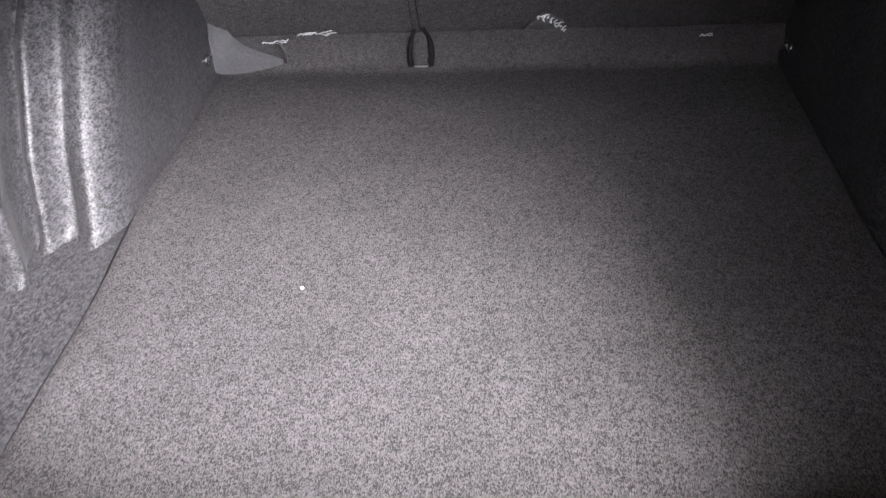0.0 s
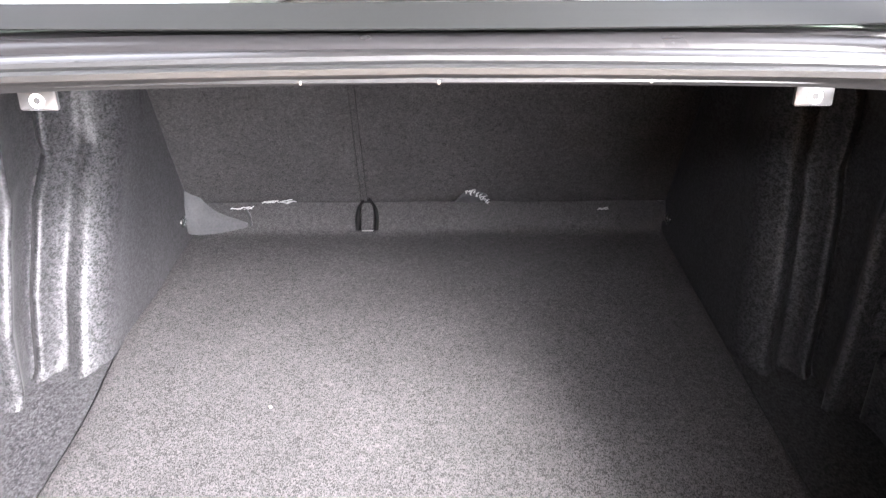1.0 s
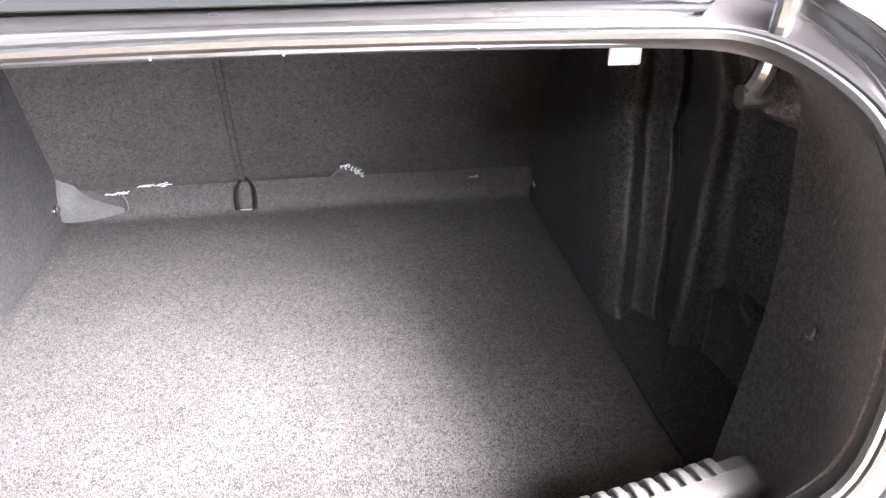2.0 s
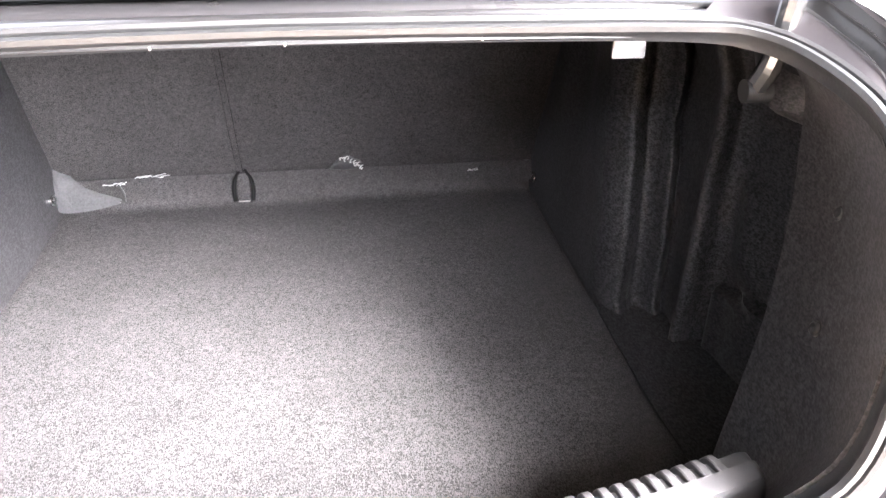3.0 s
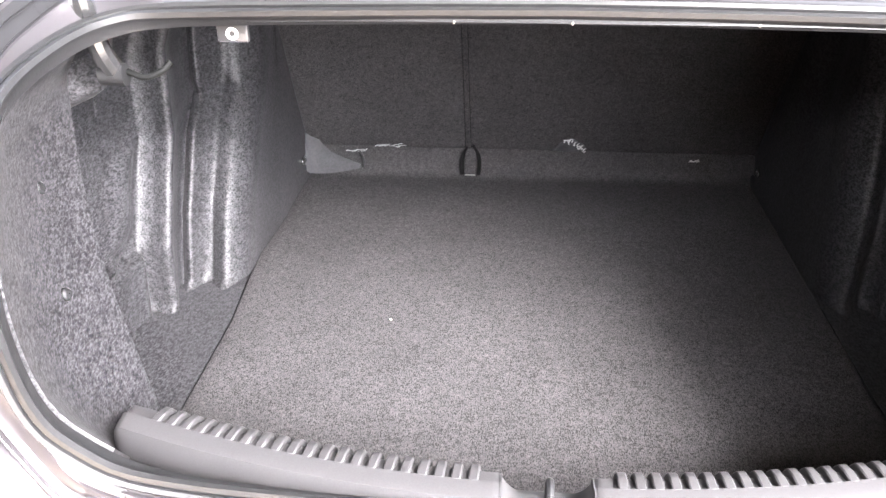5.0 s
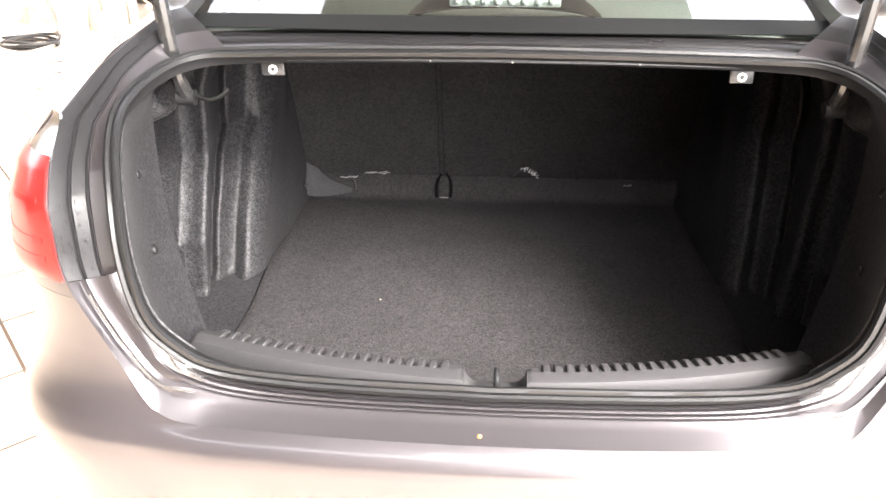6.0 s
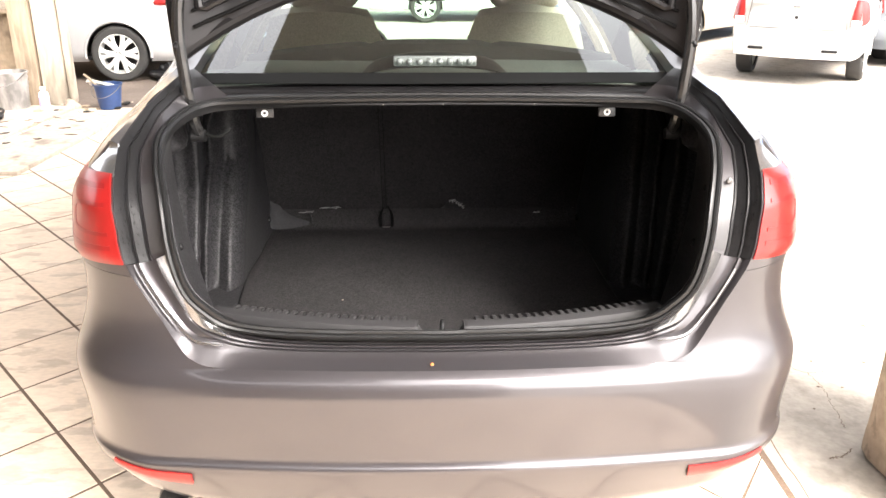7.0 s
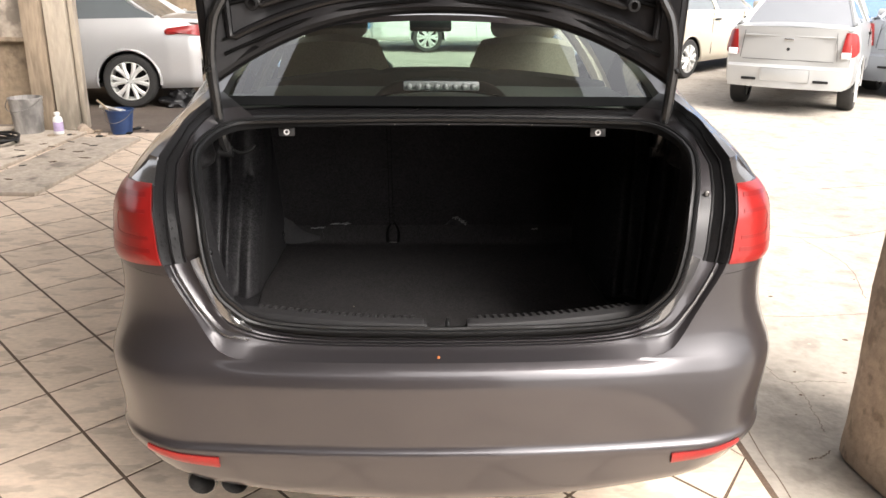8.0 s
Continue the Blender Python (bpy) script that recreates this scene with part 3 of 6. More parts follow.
def car_body():
    # bumper, wrapped round the tail
    zs = np.r_[np.linspace(0.285, 0.42, 10), 0.428, 0.434, 0.440, 0.446, np.linspace(0.46, 0.60, 8), np.linspace(0.61, 0.664, 10)]
    zc = np.r_[zs, 0.667, 0.670, np.linspace(0.675, 0.86, 16)]

    def drop(p):
        x, y, z = p
        return (x, y, z if z > 0.42 else 0.42 - (0.42 - z) * (1 - 0.50 * min(1.0, (x / 0.80)) ** 2))
    middle = sheet([[drop((x, skin(x, z), z)) for x in np.linspace(0, 0.45, 16)] for z in zs])
    corner = sheet([[drop(p) for p in skin_line(z, max(0.45, border_x(z)) if z > 0.664 else 0.45, 0.50, 44)] for z in zc])
    right = join(middle, corner)
    part("bumper", thick(join(right, mirror(right)), 0.004), PAINT, car, "painted rear bumper with a long crease", smooth=50)
    # gutter strip round the opening, from the body's edge in to the seal
    E = [(x, skin(x, z) + 0.0005, z - 0.0005) for x, z in RIM[:65]]
    high = [E[-1], (0.662, 0.188, 1.176), (0.637, 0.281, 1.210), (0.614, 0.37, 1.233), (0.608, 0.445, 1.233)]
    S = [(0, -0.045, 0.702), (0.28, -0.041, 0.706), (0.42, -0.044, 0.724), (0.487, -0.050, 0.757), (0.523, -0.054, 0.792), (0.553, -0.054, 0.842), (0.576, -0.044, 0.912), (0.589, -0.018, 0.992), (0.612, 0.046, 1.072), (0.625, 0.126, 1.124), (0.613, 0.240, 1.152), (0.574, 0.322, 1.166), (0.50, 0.352, 1.170)]
    e, s = np.vstack([E[:-1], spline_u(high, 8)]), spline_u(S, 8)
    # upright edge over the lamp, a corner, then the straight edge of the shoulder
    top = np.array((0.692, skin(0.692, 1.118) + 0.002, 1.118))
    e[64:69] = np.linspace(E[-1], top, 5)
    e[68:73] = np.linspace(top, high[1], 5)
    n = len(e)
    # beside the lamp: two inward strips with a ridge between them, then a flat panel; below: a broad ledge, then fine ridges
    beside = [(0.0, 0.0), (0.03, 0.002), (0.20, 0.019), (0.225, 0.0165), (0.255, 0.0165), (0.275, 0.021), (0.46, 0.032), (0.49, 0.029), (0.53, 0.029), (0.55, 0.033), (0.70, 0.033), (0.84, 0.033), (0.93, 0.033), (0.95, 0.012), (0.975, 0.004), (1.0, 0.004)]
    slant = [(0.0, 0.0), (0.03, 0.004), (0.12, 0.019), (0.165, 0.021), (0.18, 0.015), (0.235, 0.015), (0.25, 0.021), (0.36, 0.027), (0.50, 0.030), (0.60, 0.031), (0.64, 0.031), (0.66, 0.026), (0.80, 0.019), (0.95, 0.0115), (0.97, 0.008), (1.0, 0.004)]
    lower = [(0.0, 0.0), (0.06, 0.001), (0.40, 0.006), (0.50, 0.007), (0.56, 0.007), (0.60, 0.007), (0.64, 0.007), (0.68, 0.010), (0.71, 0.004), (0.75, 0.004), (0.79, 0.010), (0.82, 0.003), (0.87, 0.003), (0.90, 0.009), (0.94, 0.001), (1.0, 0.006)]
    brk = 6 * 8

    def gutter_row(k, lo, hi, sink=0.0):
        row = []
        for i in range(lo, hi):
            w = max(0.0, min(1.0, (i - 20) / 20))
            (t0, d0), (t1, d1) = ((beside[k], beside[k]) if i >= brk and hi > brk + 1 else (slant[k], lower[k]))
            t, dip = t1 + (t0 - t1) * w, d1 + (d0 - d1) * w
            dip *= 1.0 if i < n * 0.72 else max(0.15, 1 - (i / n - 0.72) / 0.2)
            row.append(e[i] * (1 - t) + s[i] * t + np.array((0, (dip + sink) * 0.95, -0.45 * dip)))
        return row
    for side in (1, -1):
        gs = sheet([gutter_row(k, 0, brk + 1) for k in range(16)])
        part("lower_ledge", gs if side > 0 else mirror(gs), LEDGE, car, "painted step of the bumper below the boot opening, toned down against glare", smooth=28)
        gs = sheet([gutter_row(k, 20, brk + 1, -0.0008) for k in (11, 12, 13)])
        part("seal_panel", gs if side > 0 else mirror(gs), FACET, car, "panel between gutter and seal, its reflection put into a bright colour", smooth=40)
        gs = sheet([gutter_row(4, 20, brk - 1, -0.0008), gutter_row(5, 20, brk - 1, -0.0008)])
        part("gutter_bead", gs if side > 0 else mirror(gs), FACET, car, "thin ridge along the gutter, its highlight put into the colour", smooth=40)
        gs = sheet([gutter_row(k, brk, n, 0.0025) for k in range(8, 16)])
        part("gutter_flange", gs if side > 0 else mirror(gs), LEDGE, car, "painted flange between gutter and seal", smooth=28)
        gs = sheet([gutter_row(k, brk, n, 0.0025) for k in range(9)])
        part("gutter", gs if side > 0 else mirror(gs), GUTTER, car, "wet rain gutter beside the lamp, its paint darkened for shade", smooth=28)
        # rain drops standing on the two strips beside the lamp
        drops = []
        rd = random.Random(5 if side > 0 else 6)
        for _ in range(90):
            i, t = rd.randrange(brk + 1, brk + 14), rd.choice((rd.uniform(0.05, 0.19), rd.uniform(0.30, 0.45)))
            dip = float(np.interp(t, [q[0] for q in beside], [q[1] for q in beside])) + 0.0025
            u = rd.random()
            p = (e[i] * (1 - u) + e[i + 1] * u) * (1 - t) + (s[i] * (1 - u) + s[i + 1] * u) * t + np.array((0, dip * 0.95, -0.45 * dip))
            r = rd.choice((0.0012, 0.0016, 0.0022, 0.003))
            v, f = lathe([(r, 0.0), (r * 0.8, r * 0.4), (0.0002, r * 0.55)], 7)
            drops.append(([(p[0] + a * 0.7 - h * 0.6, p[1] + a * 0.6 - h * 0.8 - 0.0004, p[2] + b * 1.3) for a, b, h in v], f))
        gd = join(*drops)
        tagged(part("water_drops", gd if side > 0 else mirror(gd), DROP, car), kind="stuff")
        # plain panel beside the seal, with a gap at its foot and head
        ts = sheet([[e[i] * (1 - t) + s[i] * t + np.array((0, d, -0.012)) for i in range(brk + 1, brk + 15)] for t, d in ((0.56, 0.031), (0.575, 0.0275), (0.74, 0.027), (0.91, 0.027), (0.925, 0.031))])
        part("gutter_trim", ts if side > 0 else mirror(ts), TRIM_GREY, car, "smooth grey trim plate in the gutter beside the lamp")
    # quarter panels
    zq = np.r_[np.linspace(0.861, 1.0, 12), np.linspace(1.015, 1.06, 5)]
    for side in (1, -1):
        rows = [skin_line(z, border_x(z), 0.50, 36) for z in zq]
        q = sheet(rows)
        part("quarter_panel", thick(q if side > 0 else mirror(q), 0.003), PAINT, car)
        # small upright facet over the lamp; its outer edge leans inward
        rows = []
        for t in np.linspace(0, 1, 6):
            z = 1.06 + 0.058 * t
            rows.append([(x, skin(x, z), z) for x in np.linspace(border_x(z), 0.772 - 0.050 * t, 8)])
        q = sheet(rows)
        part("corner_panel", thick(q if side > 0 else mirror(q), 0.003), FACET, car, "painted corner above the tail lamp, its reflection put into a bright colour")
        # shoulder from the gutter's edge over its crest down to the side, running into the rear pillar
        base = [tuple(q) for q in skin_line(1.06, 0.772, 0.50, 8)]
        outer = base + [(0.800, 0.62, 1.09), (0.745, 0.84, 1.20), (0.680, 1.0, 1.305), (0.630, 1.16, 1.39)]
        crest = [(0.722, skin(0.722, 1.118), 1.118), (0.694, 0.169, 1.151), (0.677, 0.233, 1.173), (0.659, 0.30, 1.199), (0.645, 0.36, 1.228), (0.636, 0.45, 1.252), (0.640, 0.60, 1.285), (0.632, 0.80, 1.335), (0.615, 1.0, 1.380), (0.600, 1.16, 1.403)]
        inner = [tuple(top)] + high[1:] + [(0.616, 0.60, 1.258), (0.609, 0.80, 1.303), (0.594, 1.0, 1.352), (0.578, 1.16, 1.395)]
        o, c, q = spline(outer, 40), spline(crest, 40), spline(inner, 40)
        fold = [p + np.array((-0.002, 0, -0.030)) for p in q]
        rows = [list(fold), list(q)] + [[q[i] * (1 - t) + c[i] * t for i in range(40)] for t in (0.33, 0.66, 0.9)]
        rows += [[c[i] * (1 - t) + o[i] * t + np.array((0.8, 0, 0.6)) * 0.018 * math.sin(math.pi * t) * min(1, i / 6) for i in range(40)] for t in np.linspace(0, 1, 9)]
        sh = sheet(rows)
        part("rear_pillar", thick(sh if side > 0 else mirror(sh), 0.003), PAINT, car, smooth=30)
        # screw at the head of the trim plate
        if side > 0:
            p = e[brk + 14] * 0.26 + s[brk + 14] * 0.74
            v, f = lathe([(0.001, 0.005), (0.004, 0.005), (0.0065, 0.003), (0.007, 0.0)], 12)
            part("trim_screw", ([(side * (p[0] + a), p[1] + 0.020 - h, p[2] - 0.012 + b) for a, b, h in v], f), STEEL, car, "small steel trim screw")


SEAL = [(0, -0.040, 0.715), (0.28, -0.036, 0.720), (0.44, -0.040, 0.742), (0.51, -0.048, 0.790), (0.545, -0.050, 0.840), (0.566, -0.040, 0.920), (0.578, -0.015, 1.000), (0.600, 0.050, 1.072), (0.612, 0.130, 1.118), (0.600, 0.240, 1.144), (0.560, 0.315, 1.158), (0.48, 0.345, 1.164), (0.24, 0.355, 1.168), (0, 0.358, 1.170)]


def seal_curve(n):
    return spline(SEAL, n)


def seal_loop(n, inward=0.0):
    """The whole loop round the opening, moved inward."""
    a = seal_curve(n)
    mid = np.array((0.0, 0.16, 0.94))
    if inward:
        a = np.array([p + (mid - p) * np.array((1, 0.35, 1)) / np.linalg.norm((mid - p) * np.array((1, 0.35, 1))) * inward for p in a])
        a[0][0] = a[-1][0] = 0
    return np.vstack([a, [(-x, y, z) for x, y, z in a[-2:0:-1]]])


def rubber_seal():
    loop = seal_loop(90)
    rows = []
    n = len(loop)
    mid = np.array((0.0, 0.16, 0.94))
    prof = [(0.010, -0.002), (0.012, 0.006), (0.008, 0.013), (0.003, 0.012), (0.001, 0.008), (-0.001, 0.012), (-0.007, 0.014), (-0.011, 0.008), (-0.009, 0.0), (-0.012, -0.012), (0.0, -0.016), (0.010, -0.012)]
    for i in range(n):
        p = loop[i]
        t = loop[(i + 1) % n] - loop[i - 1]
        t /= np.linalg.norm(t)
        o = p - mid
        o -= t * (o @ t)
        o /= np.linalg.norm(o)
        b = np.cross(t, o)
        if b[1] > 0:
            b = -b
        rows.append([p + o * u + b * w for u, w in prof])
    rows.append(rows[0])
    part("seal", sheet(rows, close=True), RUBBER, car, "black rubber seal round the boot opening", smooth=45)


def tail_lamp(side):
    zs = np.linspace(0.0, 1.0, 22)
    rows = []
    for s in zs:
        row = []
        z_in, z_out = 0.885 + s * (1.066 - 0.885), 0.850 + s * (1.045 - 0.850)
        for u in np.linspace(0, 1, 30):
            z = z_in + (z_out - z_in) * u
            big, r = body_x(z), 0.235
            x0 = border_x(max(0.88, z_in)) + 0.004
            # run along the skin: corner angle from the inner edge to the side
            a0 = math.asin(min(1, max(0.0, (x0 - big + r) / r)))
            a = a0 + (math.pi / 2 - a0) * min(1, u * 1.18)
            x = big - r + r * math.sin(a)
            y = body_y(z) + 0.075 * (x / big) ** 2 + r - r * math.cos(a)
            if u * 1.18 > 1:
                y += 0.6 * (u - 1 / 1.18)
            puff = 0.010 * min(1.0, 6 * min(u, 1 - u, 1.2 * s, 1.2 * (1 - s)) + 0.35)
            nx, ny = math.sin(a), -math.cos(a)
            row.append((x + nx * puff, y + ny * puff, z))
        rows.append(row)
    d = sheet(rows)
    lamp = part("tail_lamp", thick(d if side > 0 else mirror(d), 0.008), RED, car, "glossy red tail lamp")
    # darker C-shaped chamber lines behind the lens, open towards the boot

    def on_lens(u, q):
        i, j = min(20.999, max(0.0, q * 21)), min(28.999, max(0.0, u * 29))
        a, b, fi, fj = int(i), int(j), i - int(i), j - int(j)
        c = [np.array(rows[a + p][b + o]) for p in (0, 1) for o in (0, 1)]
        p = (c[0] * (1 - fj) + c[1] * fj) * (1 - fi) + (c[2] * (1 - fj) + c[3] * fj) * fi
        n = np.cross(c[1] - c[0], c[2] - c[0])
        n /= np.linalg.norm(n)
        return p + n * (0.0014 if n[1] < 0 else -0.0014)
    for line, wide in (([(0.05, 0.68), (0.30, 0.68), (0.40, 0.64), (0.42, 0.52), (0.40, 0.40), (0.30, 0.36), (0.05, 0.35)], 0.022), ([(0.05, 0.87), (0.45, 0.87), (0.58, 0.82), (0.62, 0.55), (0.58, 0.28), (0.45, 0.21), (0.05, 0.19)], 0.028)):
        path = spline([(u, q, 0) for u, q in line], 40)
        d = np.gradient(path, axis=0)
        d /= np.linalg.norm(d, axis=1)[:, None]
        strip = [[on_lens(p[0] - t[1] * w, p[1] + t[0] * w) for p, t in zip(path, d)] for w in (-wide, 0, wide)]
        c = sheet(strip)
        part("lamp_chamber", thick(c if side > 0 else mirror(c), 0.0008), RED_DEEP, lamp, "darker red lamp chamber")
    return lamp


def reflector(side):
    rows = []
    for k in range(5):
        row = []
        for u in np.linspace(0, 1, 20):
            x = 0.555 + 0.185 * u
            zc = 0.402 + 0.012 * u + 0.006 * u * u
            z = zc + (k / 4 - 0.5) * (0.030 - 0.012 * u)
            y = skin(x, z) - 0.004 - 0.003 * math.sin(math.pi * k / 4)
            row.append((x, y, z))
        rows.append(row)
    d = sheet(rows)
    part("reflector", thick(d if side > 0 else mirror(d), 0.006), RED, car, "long red bumper reflector")


def exhaust():
    for x in (-0.612, -0.530):
        prof = [(0.033, 0.0), (0.036, 0.003), (0.037, 0.01), (0.037, 0.14), (0.0345, 0.14), (0.034, 0.01), (0.033, 0.0)]
        v, f = lathe([(r, h) for r, h in prof], 24)
        v = [(x + a, -0.062 + h, 0.350 + b - 0.20 * (0.14 - h)) for a, b, h in v]
        part("tailpipe", (v, f), STEEL, car, "dull steel tailpipe, dark inside", smooth=40)
        # Black disc across the pipe stands in for its shaded depth.
        v, f = lathe([(0.0005, 0.07), (0.034, 0.07)], 24)
        part("pipe_inside", ([(x + a, -0.057 + h, 0.336 + b) for a, b, h in v], f), BLACK, car)


car_body()
rubber_seal()
# Tiny amber disc added in place of an orange glint on the ledge.
part("amber_button", ([(x - 0.022, -0.0945 + h - 0.001, 0.6745 + y) for x, y, h in lathe([(0.0005, -0.002), (0.0028, -0.0017), (0.004, 0.0)], 12)[0]], lathe([(0.0005, -0.002), (0.0028, -0.0017), (0.004, 0.0)], 12)[1]), AMBER, car, "tiny amber disc standing in for an orange glint on the ledge")
for _s in (1, -1):
    tail_lamp(_s)
    reflector(_s)
exhaust()


def arch_snap(v, wells, r):
    """Moves points near the rim of a wheel arch onto it, so that the cut is round."""
    out = []
    for x, y, z in v:
        for wy, wz in wells:
            d = math.hypot(y - wy, z - wz)
            if r - 0.035 < d < r + 0.012:
                y, z = wy + (y - wy) * r / d, wz + (z - wz) * r / d
        out.append((x, y, z))
    return out


def car_rest():
    """Roof, doors, bonnet, windscreen, windows, wheels and floor pan of the car."""
    # side below the windows
    for side in (1, -1):
        def out(y):
            return 0.872 - 0.02 * ((y - 2.0) / 2.4) ** 2 if y < 3.6 else 0.858 - 0.10 * (y - 3.6) ** 2
        ys = np.linspace(0.48, 4.35, 130)
        rows = []
        for z in np.linspace(0.22, 1.0, 34):
            row = []
            for y in ys:
                x = out(y) - 0.05 * max(0, (z - 0.75)) ** 1.5 - 0.05 * max(0, 0.45 - z)
                k = min(1.0, max(0.0, (y - 0.48) / 0.7))
                k = k * k * (3 - 2 * k)
                x = (body_x(z) + 0.012 * (y - 0.28)) * (1 - k) + x * k
                if z > 0.95 and y > 3.0:
                    x -= 0.02
                row.append((x, y, z))
            rows.append(row)
        v, f = sheet(rows)
        keep = []
        for q in f:
            cy, cz = sum(v[i][1] for i in q) / 4, sum(v[i][2] for i in q) / 4
            if min(math.hypot(cy - WHEEL_Y, cz - 0.315), math.hypot(cy - WHEEL_Y - 2.65, cz - 0.38)) > 0.35:
                keep.append(q)
        v = arch_snap(v, [(WHEEL_Y, 0.315), (WHEEL_Y + 2.65, 0.38)], 0.35)
        part("side_panel", thick((v, keep) if side > 0 else mirror((v, keep)), 0.004), PAINT, car)
        # belt shoulder and window frame strip
        lines = [[(0.833, 0.48, 1.0), (0.845, 0.8, 1.0), (0.866, 1.3, 1.0), (0.866, 2.2, 1.0), (0.858, 3.0, 1.0), (0.85, 3.4, 1.0)], [(0.797, 0.48, 1.10), (0.806, 0.8, 1.088), (0.81, 1.3, 1.055), (0.81, 2.2, 1.045), (0.80, 3.0, 1.045), (0.79, 3.4, 1.04)]]
        b = sheet(loft(lines, 4, 30))
        part("window_ledge", thick(b if side > 0 else mirror(b), 0.003), PAINT, car)
        # roof rail with the side windows below it
        rail = spline([(0.61, 1.12, 1.385), (0.59, 1.3, 1.405), (0.585, 1.7, 1.425), (0.59, 2.2, 1.425), (0.635, 2.7, 1.33), (0.72, 3.35, 1.06)], 40)
        sill = spline([(0.800, 0.60, 1.095), (0.805, 0.96, 1.075), (0.805, 1.7, 1.05), (0.81, 2.2, 1.045), (0.805, 2.7, 1.045), (0.78, 3.32, 1.04)], 40)
        w = sheet([[sill[i] * (1 - t) + rail[i] * t + np.array((0.03 * math.sin(math.pi * t), 0, 0)) for i in range(40)] for t in np.linspace(0, 1, 8)])
        pane = part("side_window", w if side > 0 else mirror(w), SIDE_GLASS, car, "tinted side window")
        pane.visible_shadow = False
        sgn = side
        part("roof_rail", tube([(sgn * p[0], p[1], p[2]) for p in rail], 0.028, 8), PAINT, car)
        i = 20
        part("centre_pillar", tube([(sgn * (sill[i] * (1 - t) + rail[i] * t + np.array((0.03 * math.sin(math.pi * t), 0, 0)))[0], sill[i][1] * (1 - t) + rail[i][1] * t, sill[i][2] * (1 - t) + rail[i][2] * t) for t in np.linspace(0, 1, 8)], 0.035, 8), SEAT, car)
    roof = [[(x * (0.585 - 0.03 * abs(t - 0.5)), 1.10 + 1.35 * t, 1.405 + 0.05 * math.sin(math.pi * (0.12 + 0.8 * t)) - 0.045 * x * x) for x in np.linspace(-1, 1, 20)] for t in np.linspace(0, 1, 16)]
    part("roof", thick(sheet(roof), 0.02), PAINT, car)
    # bonnet and nose
    hood = [[(x * (0.74 - 0.10 * t * t), 3.30 + 1.05 * t, 1.03 - 0.20 * t**1.8 - 0.05 * x * x) for x in np.linspace(-1, 1, 16)] for t in np.linspace(0, 1, 12)]
    part("bonnet", thick(sheet(hood), 0.01), PAINT, car)
    nose = [[(x * (0.74 + 0.05 * math.sin(math.pi * t)), 4.35 + 0.10 * math.sin(math.pi * t) * (1 - 0.5 * x * x) - 0.16 * x**4, 0.82 - 0.60 * t) for x in np.linspace(-1, 1, 20)] for t in np.linspace(0, 1, 10)]
    part("front_bumper", thick(sheet(nose), 0.01), PAINT, car)
    ws = [[(x * (0.70 - 0.13 * t), 3.32 - 0.90 * t - 0.06 * x * x * (1 - t), 1.035 + 0.385 * t - 0.03 * x * x) for x in np.linspace(-1, 1, 16)] for t in np.linspace(0, 1, 8)]
    w = part("windscreen", sheet(ws), GLASS, car, "tinted windscreen")
    w.visible_shadow = False
    rg = [[(x * (0.618 - 0.04 * t), 0.455 + 0.70 * t + 0.035 * (1 - x * x) * (t - 1) * 0.6, 1.192 + 0.225 * t - 0.03 * x * x * t) for x in np.linspace(-1, 1, 20)] for t in np.linspace(0, 1, 8)]
    w = part("rear_window", sheet(rg), GLASS, car, "green-tinted rear window")
    w.visible_shadow = False
    fr = [[(x * (0.619 - 0.04 * t), 0.453 + 0.70 * t + 0.035 * (1 - x * x) * (t - 1) * 0.6, 1.1965 + 0.225 * t - 0.03 * x * x * t) for x in np.linspace(-1, 1, 20)] for t in (0.0, 0.04, 0.085)]
    part("window_seal", thick(sheet(fr), 0.002), BAND, car, "black rubber edge of the rear window")
    part("floor_pan", block((1.5, 3.9, 0.05), (0, 2.3, 0.24)), BLACK, car)
    part("bulkhead", block((1.40, 0.04, 0.75), (0, 3.3, 0.64)), BLACK, car)
    part("rear_underside", block((1.40, 0.50, 0.02), (0, 0.33, 0.30)), BLACK, car)
    for y in (WHEEL_Y, WHEEL_Y + 2.65):
        for side in (1, -1):
            wheel(car, (side * 0.765, y, 0.327 if y < 2 else 0.401), side, 0.315, 0.185)


